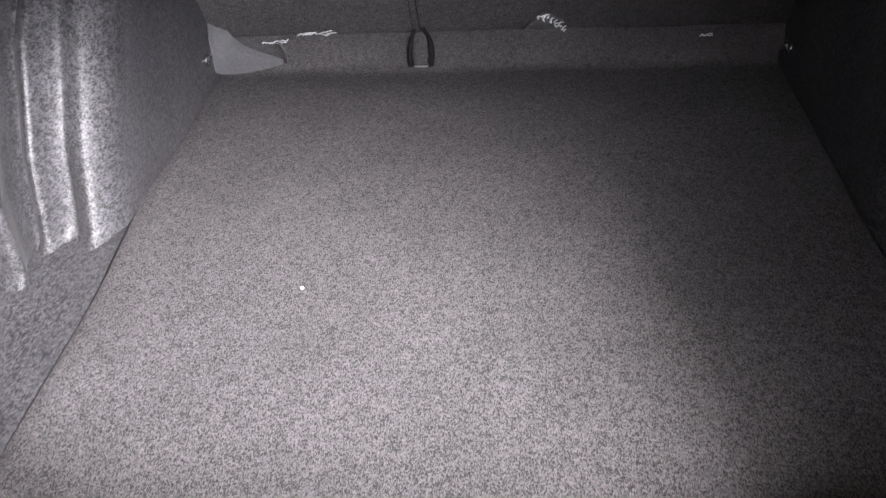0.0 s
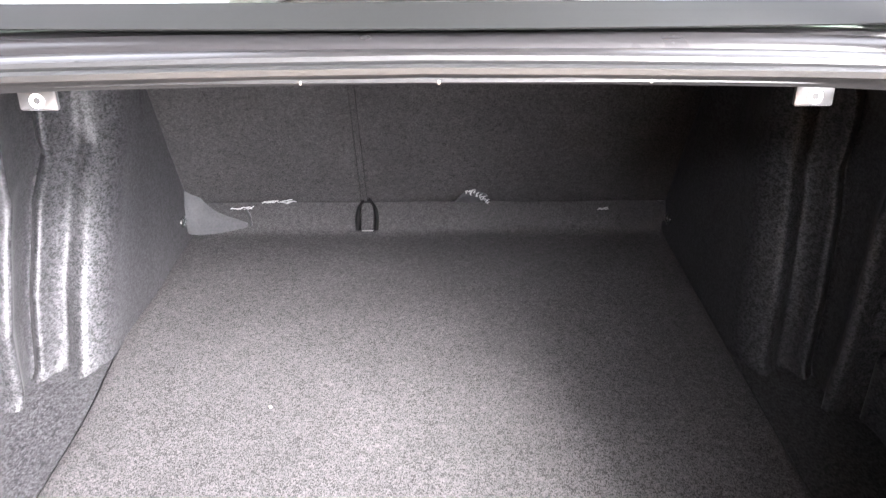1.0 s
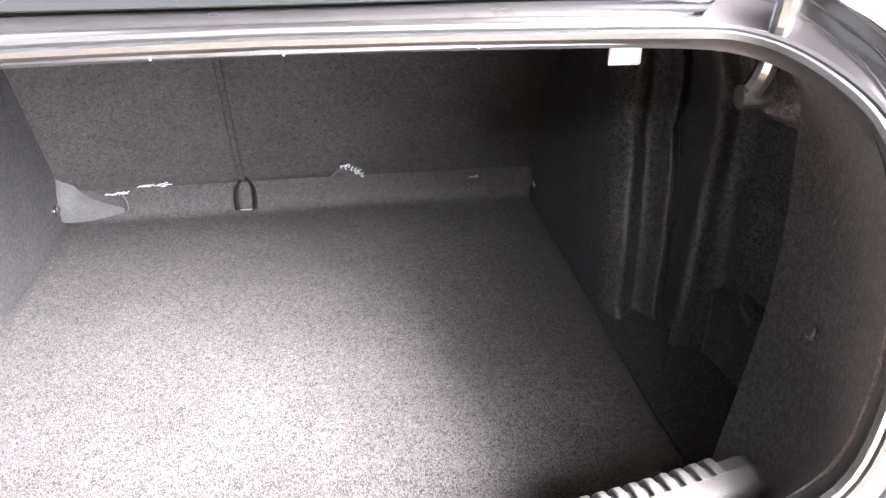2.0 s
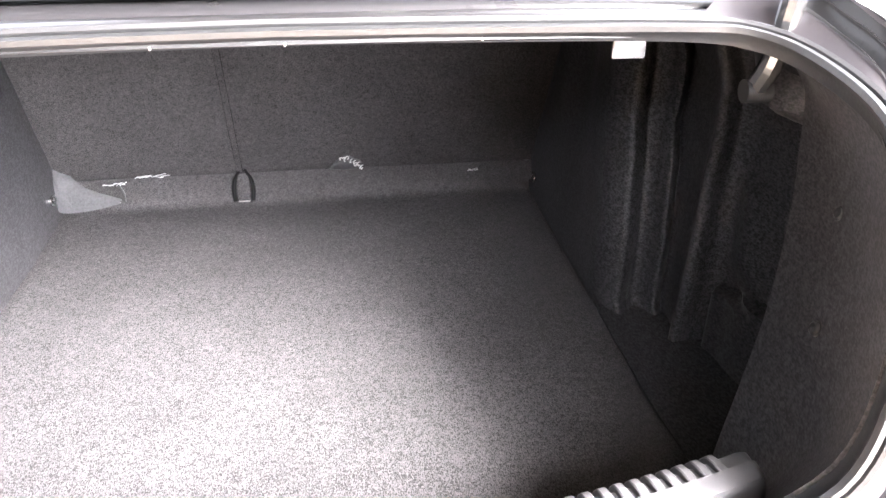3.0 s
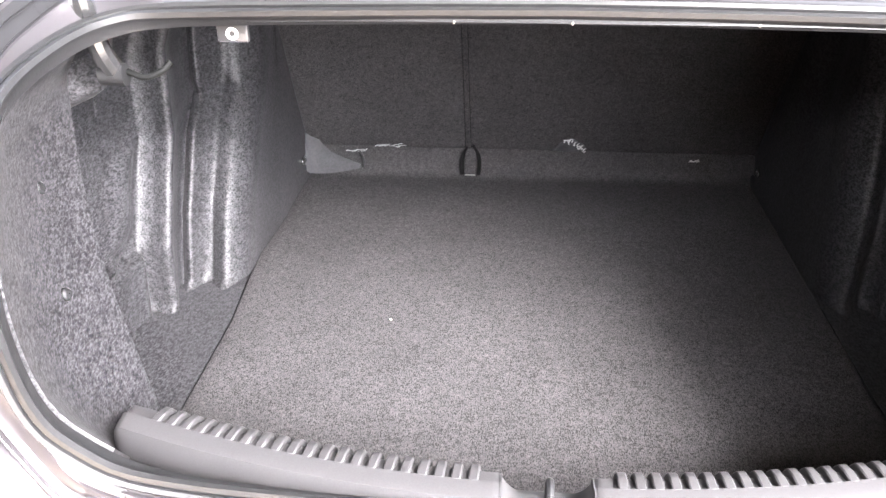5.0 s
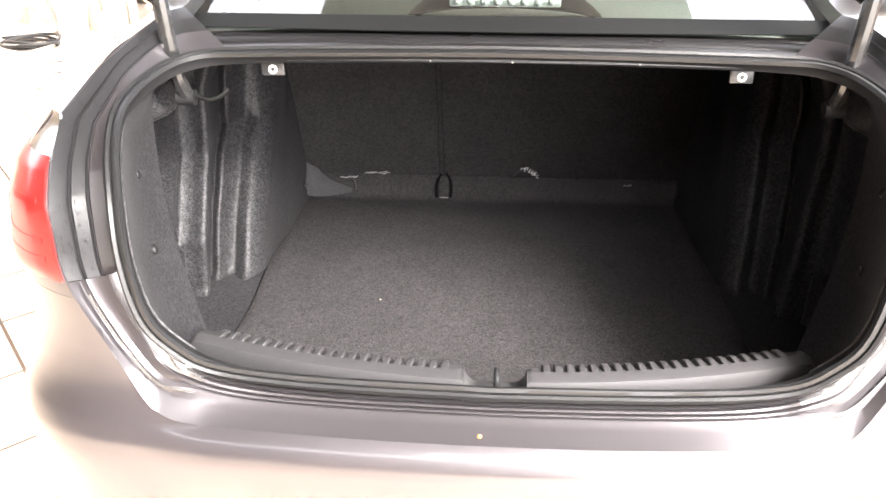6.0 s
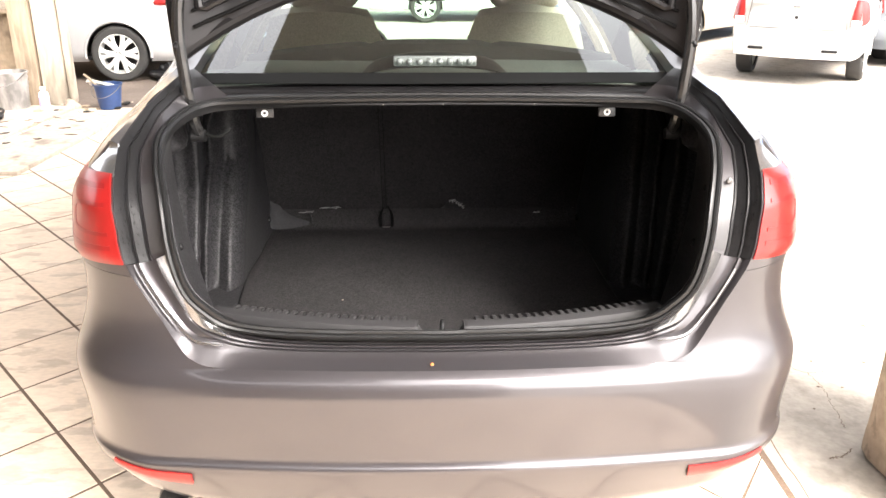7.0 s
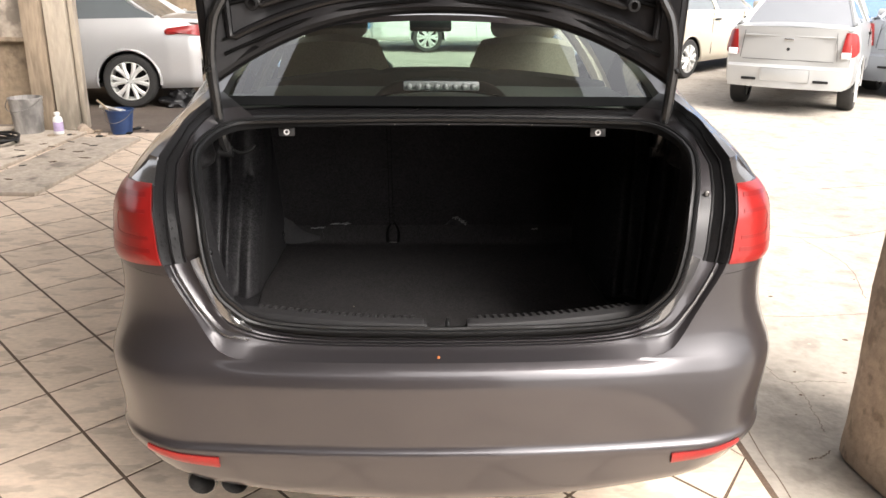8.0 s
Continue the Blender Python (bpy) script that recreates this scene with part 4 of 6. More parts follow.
def wheel(owner, at, side, r, width, spokes=6, rim_mat=None):
    """Tyre, rim with spokes and hub; side tells which way it faces along the owner's x."""
    h = width / 2
    prof = [(r * 0.71, -h * 0.9), (r * 0.80, -h), (r * 0.93, -h * 0.95), (r * 0.985, -h * 0.75), (r, -h * 0.5), (r, h * 0.5), (r * 0.985, h * 0.75), (r * 0.93, h * 0.95), (r * 0.80, h), (r * 0.71, h * 0.9)]
    v, f = lathe(prof, 36, "x")
    tyre = part("wheel", ([(a + at[0], b + at[1], c + at[2]) for a, b, c in v], f), TYRE, owner, "black tyre on a silver rim")
    o = h * 0.72 * side
    v, f = lathe([(r * 0.72, -o), (r * 0.71, o * 0.4), (r * 0.735, o * 1.2), (r * 0.69, o * 1.25), (r * 0.66, o * 0.9), (r * 0.63, -o * 0.4)], 36, "x")
    part("rim", ([(a + at[0], b + at[1], c + at[2]) for a, b, c in v], f), rim_mat or ALLOY, tyre, "silver alloy rim")
    pieces = []
    for k in range(spokes):
        for off in (-0.16, 0.16):
            a0 = 2 * math.pi * k / spokes
            pts = []
            for t in np.linspace(0, 1, 5):
                a, rad = a0 + off * (0.4 + t), r * (0.12 + 0.55 * t)
                pts.append((at[0] + o * (1.0 + 0.12 * math.sin(t * 3)), at[1] + rad * math.cos(a), at[2] + rad * math.sin(a)))
            pieces.append(tube(pts, [0.030, 0.026, 0.024, 0.026, 0.032], 6))
    part("spokes", join(*pieces), rim_mat or ALLOY, tyre, "silver alloy spokes")
    v, f = lathe([(0.001, o * 1.15), (r * 0.16, o * 1.12), (r * 0.19, o * 0.9)], 20, "x")
    part("hub", ([(a + at[0], b + at[1], c + at[2]) for a, b, c in v], f), rim_mat or ALLOY, tyre)
    for k in range(5):
        a = 2 * math.pi * (k + 0.5) / 5
        v, f = lathe([(0.001, o * 1.14), (r * 0.030, o * 1.14), (r * 0.034, o * 1.0)], 8, "x")
        part("bolt", ([(p + at[0], q + at[1] + r * 0.115 * math.cos(a), w + at[2] + r * 0.115 * math.sin(a)) for p, q, w in v], f), BLACK, tyre, "dark wheel bolt")
    v, f = lathe([(0.02, -o * 0.5), (r * 0.67, -o * 0.4)], 20, "x")
    part("brake_disc", ([(a + at[0], b + at[1], c + at[2]) for a, b, c in v], f), BLACK, tyre, "dark brake disc behind the spokes")


car_rest()

# ---- the boot: floor, liners, seat backs, sill ----
FLOOR_Z = 0.515


def mat_edge_left(y):
    return float(np.interp(y, (0.05, 0.34, 0.62, 0.80, 0.88, 1.08, 1.30, 1.40), (-0.570, -0.586, -0.588, -0.604, -0.610, -0.602, -0.607, -0.608)))


def mat_edge_right(y):
    return float(np.interp(y, (0.05, 0.34, 0.45, 0.75, 0.9, 1.1, 1.4), (0.575, 0.566, 0.558, 0.556, 0.552, 0.557, 0.555)))


def boot():
    # well under the mat and the plain shell that closes the boot
    shell = [[(x, y, 0.49) for x in np.linspace(-0.70, 0.70, 8)] for y in np.linspace(0.07, 1.60, 8)]
    part("boot_floor_pan", thick(sheet(shell), 0.01), BLACK, car)
    # sill trim: two scuff plates, toothed along the inner edge, with a gap for the latch
    def sweep(x):
        return 0.27 * x * x

    def rise(x):
        return 0.012 * (x / 0.5) ** 2
    prof = [(-0.034, 0.690), (-0.032, 0.720), (-0.028, 0.7310), (-0.020, 0.7340), (-0.004, 0.7355), (-0.0025, 0.7295), (0.018, 0.7285), (0.030, 0.716), (0.034, 0.690), (0.040, 0.515)]
    for side in (1, -1):
        x0, x1 = (0.052, 0.520) if side > 0 else (0.053, 0.524)
        rows = []
        for u in np.r_[0.0, 0.006, np.linspace(0.02, 0.96, 28), np.linspace(0.965, 1.0, 8)]:
            x = x0 + (x1 - x0) * u
            lip = -0.002 * (u == 0.0)
            fade = 1.0 if u < 0.96 else math.sqrt(max(0.0, 1 - ((u - 0.96) / 0.042) ** 2))
            rows.append([(side * x, y * (0.75 + 0.25 * fade) + 0.003 * (1 - fade) + sweep(x), 0.690 + (z - 0.690) * (0.25 + 0.75 * fade) + rise(x) + lip if z > 0.6 else z) for y, z in prof])
        plate_ = part("sill_trim", thick(sheet(rows), 0.003), PLASTIC, car, "grey plastic sill trim with a toothed inner edge", smooth=40)
        step, width = 0.0193, 0.0115
        count = 21
        tooth = [(-0.006, 0.7280), (-0.006, 0.7358), (0.012, 0.7365), (0.024, 0.7335), (0.0315, 0.7235), (0.034, 0.708), (0.034, 0.698), (0.028, 0.698)]
        for k in range(count):
            x = x0 + 0.030 + step * k
            bm = bmesh.new()
            f = bm.faces.new([bm.verts.new((-width / 2, y, z)) for y, z in tooth])
            e = bmesh.ops.extrude_face_region(bm, geom=[f])
            bmesh.ops.translate(bm, vec=(width, 0, 0), verts=[g for g in e["geom"] if isinstance(g, bmesh.types.BMVert)])
            bmesh.ops.recalc_face_normals(bm, faces=bm.faces)
            bmesh.ops.bevel(bm, geom=bm.edges[:], offset=0.0016, segments=1, affect="EDGES", profile=0.5)
            bmesh.ops.transform(bm, matrix=Matrix.Translation((side * x, sweep(x), rise(x))) @ Matrix.Rotation(math.atan(0.54 * x) * side, 4, "Z"), verts=bm.verts)
            part("tooth", bm, PLASTIC, plate_)
        cap = [(y, z) for y, z in prof[1:9]]
        v, f = sheet([[(side * x0, y + sweep(x0), z) for y, z in cap], [(side * x0, y + sweep(x0), 0.66) for y, z in cap]])
        part("end_cap", thick((v, f), 0.002), PLASTIC, plate_)
    # latch pocket with rounded corners, and the striker in it
    rows = []
    for y, z in ((-0.033, 0.690), (-0.031, 0.699), (-0.022, 0.701), (0.016, 0.699), (0.030, 0.693), (0.036, 0.680), (0.040, 0.515)):
        rows.append([(x, y, z + 0.022 * max(0.0, (abs(x) - 0.030) / 0.023) ** 2) for x in np.linspace(-0.0515, 0.0505, 20)])
    part("latch_pocket", thick(sheet(rows), 0.002), LATCH, car, "smooth grey latch pocket in the sill")
    part("striker", tube(spline([(0.002, -0.014, 0.699), (0.002, -0.016, 0.722), (0.002, -0.012, 0.731), (0.002, 0.004, 0.732), (0.002, 0.012, 0.724), (0.002, 0.013, 0.697)], 18), 0.0048, 8), BLACK, car, "black lid striker")
    # corner liners: from the seal inwards, with two press studs each
    for side in (1, -1):
        seal = seal_curve(60)
        a = spline([seal[i] + np.array((-0.002, 0.018, 0.0)) for i in range(16, 42)], 30)
        b = spline([(0.535, 0.20, 0.52), (0.545, 0.205, 0.62), (0.575, 0.225, 0.72), (0.61, 0.255, 0.82), (0.642, 0.30, 0.93), (0.662, 0.345, 1.03), (0.664, 0.36, 1.08), (0.64, 0.37, 1.12)], 30)
        a[0] = (0.50, 0.03, 0.70)
        rows = []
        for t in np.linspace(0, 1, 9):
            bow = 0.020 * math.sin(math.pi * t)
            rows.append([a[i] * (1 - t) + b[i] * t + np.array((bow, -bow * 0.4, 0)) for i in range(30)])
        d = sheet(rows)
        liner = part("corner_liner", thick(d if side > 0 else mirror(d), 0.006), LINER, car, "grey felt corner liner by the opening")
        # turned-in edge to the recess behind
        e = [[b[i], b[i] + np.array((0.05, 0.012, 0)), b[i] + np.array((0.12, 0.02, 0))] for i in range(30)]
        d = sheet(e)
        part("liner_edge", thick(d if side > 0 else mirror(d), 0.004), LINER, liner)
        for z, y, x in ((0.981, 0.200, 0.648), (0.864, 0.142, 0.611)):
            v, f = lathe([(0.0005, 0.006), (0.006, 0.0055), (0.009, 0.003), (0.010, -0.006)], 14)
            m = Matrix.Translation((side * (x - 0.012), y, z)) @ Matrix.Rotation(radians(-70 * side), 4, "Y")
            part("press_stud", ([tuple(m @ Vector(p)) for p in v], f), BLACK, liner, "dark press stud")
    # moulded side liners: wheel arch, two upright ridges with a groove between them, then the recess behind the corner
    LEVELS = (0.508, 0.656, 0.800, 0.872, 0.900, 1.150)
    LEAN_A, LEAN_B, LEAN_C = (0, 0.07, 0.18, 0.245, 0.255, 0.33), (0, 0.045, 0.13, 0.205, 0.195, 0.235), (0, 0.015, 0.075, 0.115, 0.115, 0.14)
    STATIONS = [(0.606, 1.45, None), (0.609, 1.20, None), (0.612, 1.00, 0.6), (0.613, 0.88, 1.0), (0.614, 0.825, 1.0), (0.622, 0.790, 1.0), (0.643, 0.758, 1.0), (0.659, 0.764, 1.3), (0.680, 0.781, 1.7), (0.700, 0.767, 2.0), (0.710, 0.741, 2.0), (0.717, 0.740, 2.0), (0.731, 0.752, 2.0), (0.737, 0.735, 2.2), (0.732, 0.700, 2.6), (0.717, 0.672, 3.0), (0.711, 0.658, 3.0), (0.719, 0.651, 3.0), (0.745, 0.655, 3.0), (0.772, 0.646, 3.0), (0.782, 0.626, 3.0), (0.790, 0.590, 3.0), (0.796, 0.50, 2.5), (0.800, 0.36, 1.5), (0.800, 0.20, None)]
    for side in (1, -1):
        def liner_point(x, y, k, z):
            """One station of the liner at height z; k tells which lean it follows."""
            if k is None:
                shift = 0.0
            elif k <= 1.0:
                shift = k * float(np.interp(z, LEVELS, LEAN_A))
            elif k <= 2.0:
                shift = float(np.interp(z, LEVELS, LEAN_A)) * (2 - k) + float(np.interp(z, LEVELS, LEAN_B)) * (k - 1)
            else:
                shift = float(np.interp(z, LEVELS, LEAN_B)) * (3 - k) + float(np.interp(z, LEVELS, LEAN_C)) * (k - 2)
            if x > 0.775 and y > 0.40:
                # the foot of the recess stands proud as a low box
                edge = 0.648 + 0.20 * (0.626 - y)
                x -= 0.028 * min(1.0, max(0.0, (edge + 0.010 - z) / 0.012))
                if y > 0.48:
                    x -= 0.012 * math.exp(-(((y - 0.59) / 0.03) ** 2)) * float(np.interp(z, (0.69, 0.72, 0.87, 0.90), (0, 1, 1, 0)))
            if side > 0:
                shift *= 0.5 if (k or 0) < 2.5 else 0.3
                x += (0.045 if x < 0.75 else 0.02) * min(1.0, (z - 0.508) / 0.45) * (1.0 if k else 0.3) - (0.048 if x < 0.75 else 0.040)
                y -= 0.02 if k and k > 2.5 else 0.0
            z = 0.508 + (z - 0.508) * float(np.interp(y, (0.60, 0.75), (0.85, 1.0)))
            x -= 0.35 * max(0.0, z - 1.0) if y < 0.75 else 0.0
            foot = 0.016 * max(0.0, 1 - (z - 0.508) / 0.022) ** 2 if 0.64 < y < 0.79 else 0.0
            return (x, y + shift - foot, z)
        rows = []
        for z in np.r_[np.linspace(0.508, 0.532, 5), np.linspace(0.545, 0.63, 6), np.linspace(0.638, 0.70, 14), np.linspace(0.72, 0.85, 8), np.linspace(0.862, 0.91, 7), np.linspace(0.93, 1.15, 10)]:
            rows.append([(p[0] - 0.0015 * noise.noise(Vector((p[1] * 7, p[2] * 5, side * 3.0))), p[1], p[2]) for p in spline_u([liner_point(*q, z) for q in STATIONS], 5)])
        d = sheet(rows)
        part("side_liner", thick(d if side > 0 else mirror(d), 0.004), LINER, car, "grey moulded felt side liner with upright ridges")
        # low shelf between mat and liner
        rows = []
        for y in np.linspace(0.10, 0.80, 20):
            x0 = (mat_edge_right(y) if side > 0 else -mat_edge_left(y)) + 0.005
            rows.append([(x, y, FLOOR_Z - 0.004 + 0.03 * max(0, x - x0 - 0.02)) for x in np.linspace(x0, max(x0 + 0.02, 0.80), 6)])
        d = sheet(rows)
        part("side_floor", thick(d if side > 0 else mirror(d), 0.002), LINER, car)
        # pocket flap below the hinge
        lines = [[(0.672, 0.345, 1.085), (0.655, 0.42, 1.09), (0.66, 0.50, 1.10)], [(0.680, 0.345, 1.045), (0.64, 0.41, 1.048), (0.68, 0.51, 1.06)], [(0.70, 0.35, 1.02), (0.70, 0.42, 1.02), (0.74, 0.52, 1.03)]]
        d = sheet(loft(lines, 8, 12))
        part("hinge_cover", thick(d if side > 0 else mirror(d), 0.006), LINER, car, "felt cover under the lid hinge")
        # lashing eye by the seat foot
        c = (side * (0.601 if side < 0 else 0.549), 1.287, 0.578)
        ring = [(c[0], c[1] + 0.014 * math.cos(a), c[2] + 0.010 * math.sin(a)) for a in np.linspace(0, 2 * math.pi, 16)]
        part("lashing_eye", tube(ring, 0.0034, 6, cap=False), CHROME, car, "small bright lashing eye")
    # end walls behind the recesses, and the top of the boot
    shelf = [[(x, y, 1.160 + 0.004 * math.sin(8 * x) * (y - 0.4) - (0.03 if abs(x) > 0.55 else 0)) for x in np.linspace(-0.74, 0.74, 24)] for y in np.linspace(0.49, 1.16, 10)]
    part("parcel_shelf", slab(shelf, (0, 0, 0.012)), SHELF, car, "dark parcel shelf over the boot")
    # upper cross-member with painted steps between the seal and the rear window
    us = np.linspace(-0.60, 0.60, 40)
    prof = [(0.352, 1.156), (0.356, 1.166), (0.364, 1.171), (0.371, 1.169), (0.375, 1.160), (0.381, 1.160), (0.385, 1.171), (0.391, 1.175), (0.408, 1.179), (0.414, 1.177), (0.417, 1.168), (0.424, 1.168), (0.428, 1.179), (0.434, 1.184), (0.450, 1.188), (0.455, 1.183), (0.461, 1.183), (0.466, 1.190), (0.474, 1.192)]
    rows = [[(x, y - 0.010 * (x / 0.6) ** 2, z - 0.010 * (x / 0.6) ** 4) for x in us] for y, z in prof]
    part("rear_crossmember", thick(sheet(rows), 0.002), PAINT_SHADED, car, "stepped painted panel below the rear window, darkened for its shade")
    rows = [[(x, y, z) for x in us] for y, z in ((0.352, 1.160), (0.37, 1.157), (0.42, 1.155), (0.50, 1.155))]
    part("crossmember_inner", thick(sheet(rows), 0.003), BLACK, car)
    # seat backs seen from behind, split to one side
    for x0, x1 in ((-0.66, -0.1845), (-0.1685, 0.66)):
        rows = []
        for h in np.linspace(0, 1, 18):
            y, z = 1.354 - 0.262 * h, 0.596 + 0.548 * h
            roll = 0.006 * (1 - math.sqrt(max(0.0, 1 - (1 - min(1, h / 0.035)) ** 2)))
            row = []
            for x in np.linspace(x0, x1, 30):
                e = min(x - x0, x1 - x)
                lip = 0.005 * max(0.0, 1 - e / 0.006) ** 2
                row.append((x, y + roll + lip + 0.004 * noise.noise(Vector((x * 5, z * 5, 2))), z))
            rows.append(row)
        part("seat_back", slab(rows, (0, 0.05, 0.0)), CARPET, car, "folding seat back covered in grey felt", smooth=50)
    strip = [[(x, 1.3575 - 0.262 * h, 0.598 + 0.546 * h) for x in np.linspace(-0.1825, -0.1705, 4)] for h in np.linspace(0, 1, 12)]
    part("seat_edge", slab(strip, (0, 0.03, 0)), CARPET, car, "narrow felt strip between the seat backs")
    # Near-black sheet put behind the gap to stand in for its shade.
    part("seat_gap", slab([[(x, 1.3625 - 0.262 * h, 0.598 + 0.546 * h) for x in (-0.190, -0.163)] for h in (0, 1)], (0, 0.004, 0)), VOID, car, "near-black sheet behind the gap between the seat backs")
    # rear shelf upright panels closing towards the cabin
    part("boot_end", block((1.5, 0.02, 0.60), (0, 1.46, 0.82)), BLACK, car)


boot()


def boot_mat():
    # grey felt mat; its far edge climbs onto the seat foot
    path = [(y, 0.0) for y in np.linspace(0.0, 1.325, 56)] + [(1.340, 0.002), (1.349, 0.008), (1.3545, 0.018), (1.357, 0.034), (1.358, 0.056), (1.356, 0.078)]
    rows = []
    for y, up in path:
        reach = 0.132 + y * (1.325 - 0.132) / 1.325 if y < 1.325 else y
        l, r = mat_edge_left(reach), mat_edge_right(reach)
        row = []
        for u in np.linspace(0, 1, 60):
            x = l + (r - l) * u
            near = 0.041 + 0.27 * x * x
            yy = near + y * (1.325 - near) / 1.325 if y < 1.325 else y
            edge = min(u, 1 - u) * (r - l)
            soft = 0.0025 * noise.noise(Vector((x * 4, yy * 4, 0))) + 0.0008 * noise.noise(Vector((x * 25, yy * 25, 4))) - 0.005 * max(0.0, 1 - edge / 0.005)
            row.append((x, yy + (0.003 * noise.noise(Vector((x * 9, 0, up * 20))) if up else 0), FLOOR_Z + 0.004 + up + soft))
        rows.append(row)
    ob = part("boot_mat", slab(rows, (0, 0.004, -0.006)), CARPET, smooth=50)
    return tagged(ob, "grey flecked felt mat covering the boot floor", "mat")


boot_mat()


def boot_details():
    # buckle tongue in the seam at the seats' foot; near-black bars for shaded slots
    loop = thing("belt_buckle", "buckle tongue at the foot of the seat backs, near-black bars for its dark slots", "buckle", (-0.170, 1.350, 0.548))
    for side in (-1, 1):
        part("loop_side", tube(spline([(side * 0.0215, -0.012, -0.018), (side * 0.0235, -0.004, 0.010), (side * 0.019, 0.004, 0.034), (side * 0.009, 0.008, 0.052), (side * 0.005, 0.010, 0.066)], 14), [0.0056] * 8 + [0.005, 0.0045, 0.004, 0.0035, 0.003, 0.0025], 8), VOID, loop)
    part("tongue", block((0.032, 0.010, 0.066), (0, 0.004, 0.014), 0.004, Matrix.Rotation(radians(-8), 4, "X")), CARPET, loop, "grey buckle tongue")
    part("clasp", block((0.028, 0.004, 0.0028), (0, -0.012, -0.019), 0.001), STEEL, loop, "bright metal clasp edge")
    # torn felt and pale frayed padding at the seat feet
    rnd = random.Random(11)
    for x, y, z, w, strands in ((-0.472, 1.340, 0.589, 0.060, 5), (-0.380, 1.338, 0.606, 0.085, 6), (0.404, 1.340, 0.583, 0.030, 4)):
        pieces = []
        for k in range(strands):
            x0 = rnd.uniform(-0.5, 0.25) * w
            x1 = min(0.5 * w, x0 + rnd.uniform(0.25, 0.55) * w)
            tilt = rnd.uniform(-0.004, 0.006)
            pts = [(x0 + (x1 - x0) * u, rnd.uniform(-0.003, 0.001), tilt * u + rnd.uniform(-0.0018, 0.0018)) for u in np.linspace(0, 1, 5)]
            thin = [0.0006] + [rnd.uniform(0.001, 0.0022) for _ in range(10)] + [0.0005]
            pieces.append(tube(spline(pts, 12), thin, 5, 0.7))
        ob = part("torn_padding", join(*pieces), FOAM, smooth=60)
        ob.location = (x, y, z)
        tagged(ob, "pale frayed padding poking out below the seat back", "padding", "torn padding")
    # a torn tuft: a lifted flap of felt with pale threads bristling from its edge
    pieces = []
    for k in range(22):
        u = rnd.uniform(0.0, 1.0)
        root = np.array((-0.018 + 0.055 * u, -0.017 + rnd.uniform(-0.003, 0.002), 0.030 - 0.030 * u * u + rnd.uniform(-0.008, 0.002)))
        way = np.array((rnd.uniform(-0.3, 0.9), rnd.uniform(-0.5, 0.1), rnd.uniform(-0.1, 0.9)))
        l = rnd.uniform(0.006, 0.016)
        pts = [root, root + way * l * 0.5 + np.array((0, 0, 0.002)), root + way * l + np.array((rnd.uniform(-0.003, 0.003), 0, rnd.uniform(-0.004, 0.002)))]
        pieces.append(tube(spline(pts, 7), [0.0017, 0.0017, 0.0016, 0.0014, 0.0011, 0.0008, 0.0004], 5))
    ob = part("torn_padding", join(*pieces), FOAM, smooth=60)
    rows = []
    for t in np.linspace(0, 1, 9):
        rows.append([(-0.050 + 0.088 * u + 0.012 * t * (1 - u), -0.012 * math.sin(t * 2.2) + 0.004 * math.sin(u * 9), -0.006 + t * (0.006 + 0.036 * math.sin(math.pi * min(1.0, 0.06 + 0.80 * u)) ** 1.3)) for u in np.linspace(0, 1, 18)])
    part("lifted_felt", slab(rows, (0, 0.003, 0)), FLAP, ob, "lifted flap of pale grey felt")
    ob.location = (0.086, 1.345, 0.606)
    tagged(ob, "tuft of torn padding under a lifted flap of felt", "padding", "torn padding")
    # folded grey flap of the liner in the far corner, its lit look in paler felt
    rows = loft([[(-0.618, 1.335, 0.800), (-0.606, 1.348, 0.715), (-0.590, 1.352, 0.640), (-0.545, 1.348, 0.582), (-0.462, 1.342, 0.550)], [(-0.622, 1.325, 0.700), (-0.612, 1.325, 0.650), (-0.598, 1.330, 0.600), (-0.540, 1.334, 0.562), (-0.464, 1.340, 0.546)], [(-0.616, 1.315, 0.560), (-0.608, 1.316, 0.540), (-0.590, 1.320, 0.530), (-0.530, 1.328, 0.530), (-0.466, 1.338, 0.540)]], 12, 20)
    tagged(part("liner_flap", thick(sheet(rows), 0.004), FLAP), "loose grey felt flap in the corner by the seat", "flap")
    part_ = tube(spline([(-0.462, 1.335, 0.590), (-0.452, 1.330, 0.570), (-0.452, 1.328, 0.548)], 8), 0.0035, 6)
    tagged(part("flap_clip", part_, BLACK), "small black clip at the end of the felt flap", "clip")
    rows = loft([[(0.44, 1.352, 0.545), (0.50, 1.345, 0.545), (0.555, 1.34, 0.55)], [(0.45, 1.362, 0.575), (0.50, 1.36, 0.58), (0.56, 1.355, 0.60)]], 6, 10)
    tagged(part("liner_flap", thick(sheet(rows), 0.004), CARPET), "loose grey felt flap in the corner by the seat", "flap")
    # crumb on the mat
    bm = bmesh.new()
    bmesh.ops.create_icosphere(bm, subdivisions=2, radius=0.0030)
    for vtx in bm.verts:
        vtx.co *= 1 + 0.5 * noise.noise(vtx.co * 300)
        vtx.co.z *= 0.6
    ob = part("crumb", bm, CRUMB)
    ob.location = (-0.279, 0.640, FLOOR_Z + 0.006)
    tagged(ob, "small pale crumb lying on the felt mat", "crumb")
    # release handles at the top of the boot
    for x in (-0.427, 0.427):
        handle = thing("release_handle", "grey plastic seat release handle with a white pull ring", "handle", (x, 0.380, 1.132), group="seat release handles")
        part("plate", block((0.043, 0.008, 0.024), (0, 0, 0), 0.003), HANDLE_GREY, handle)
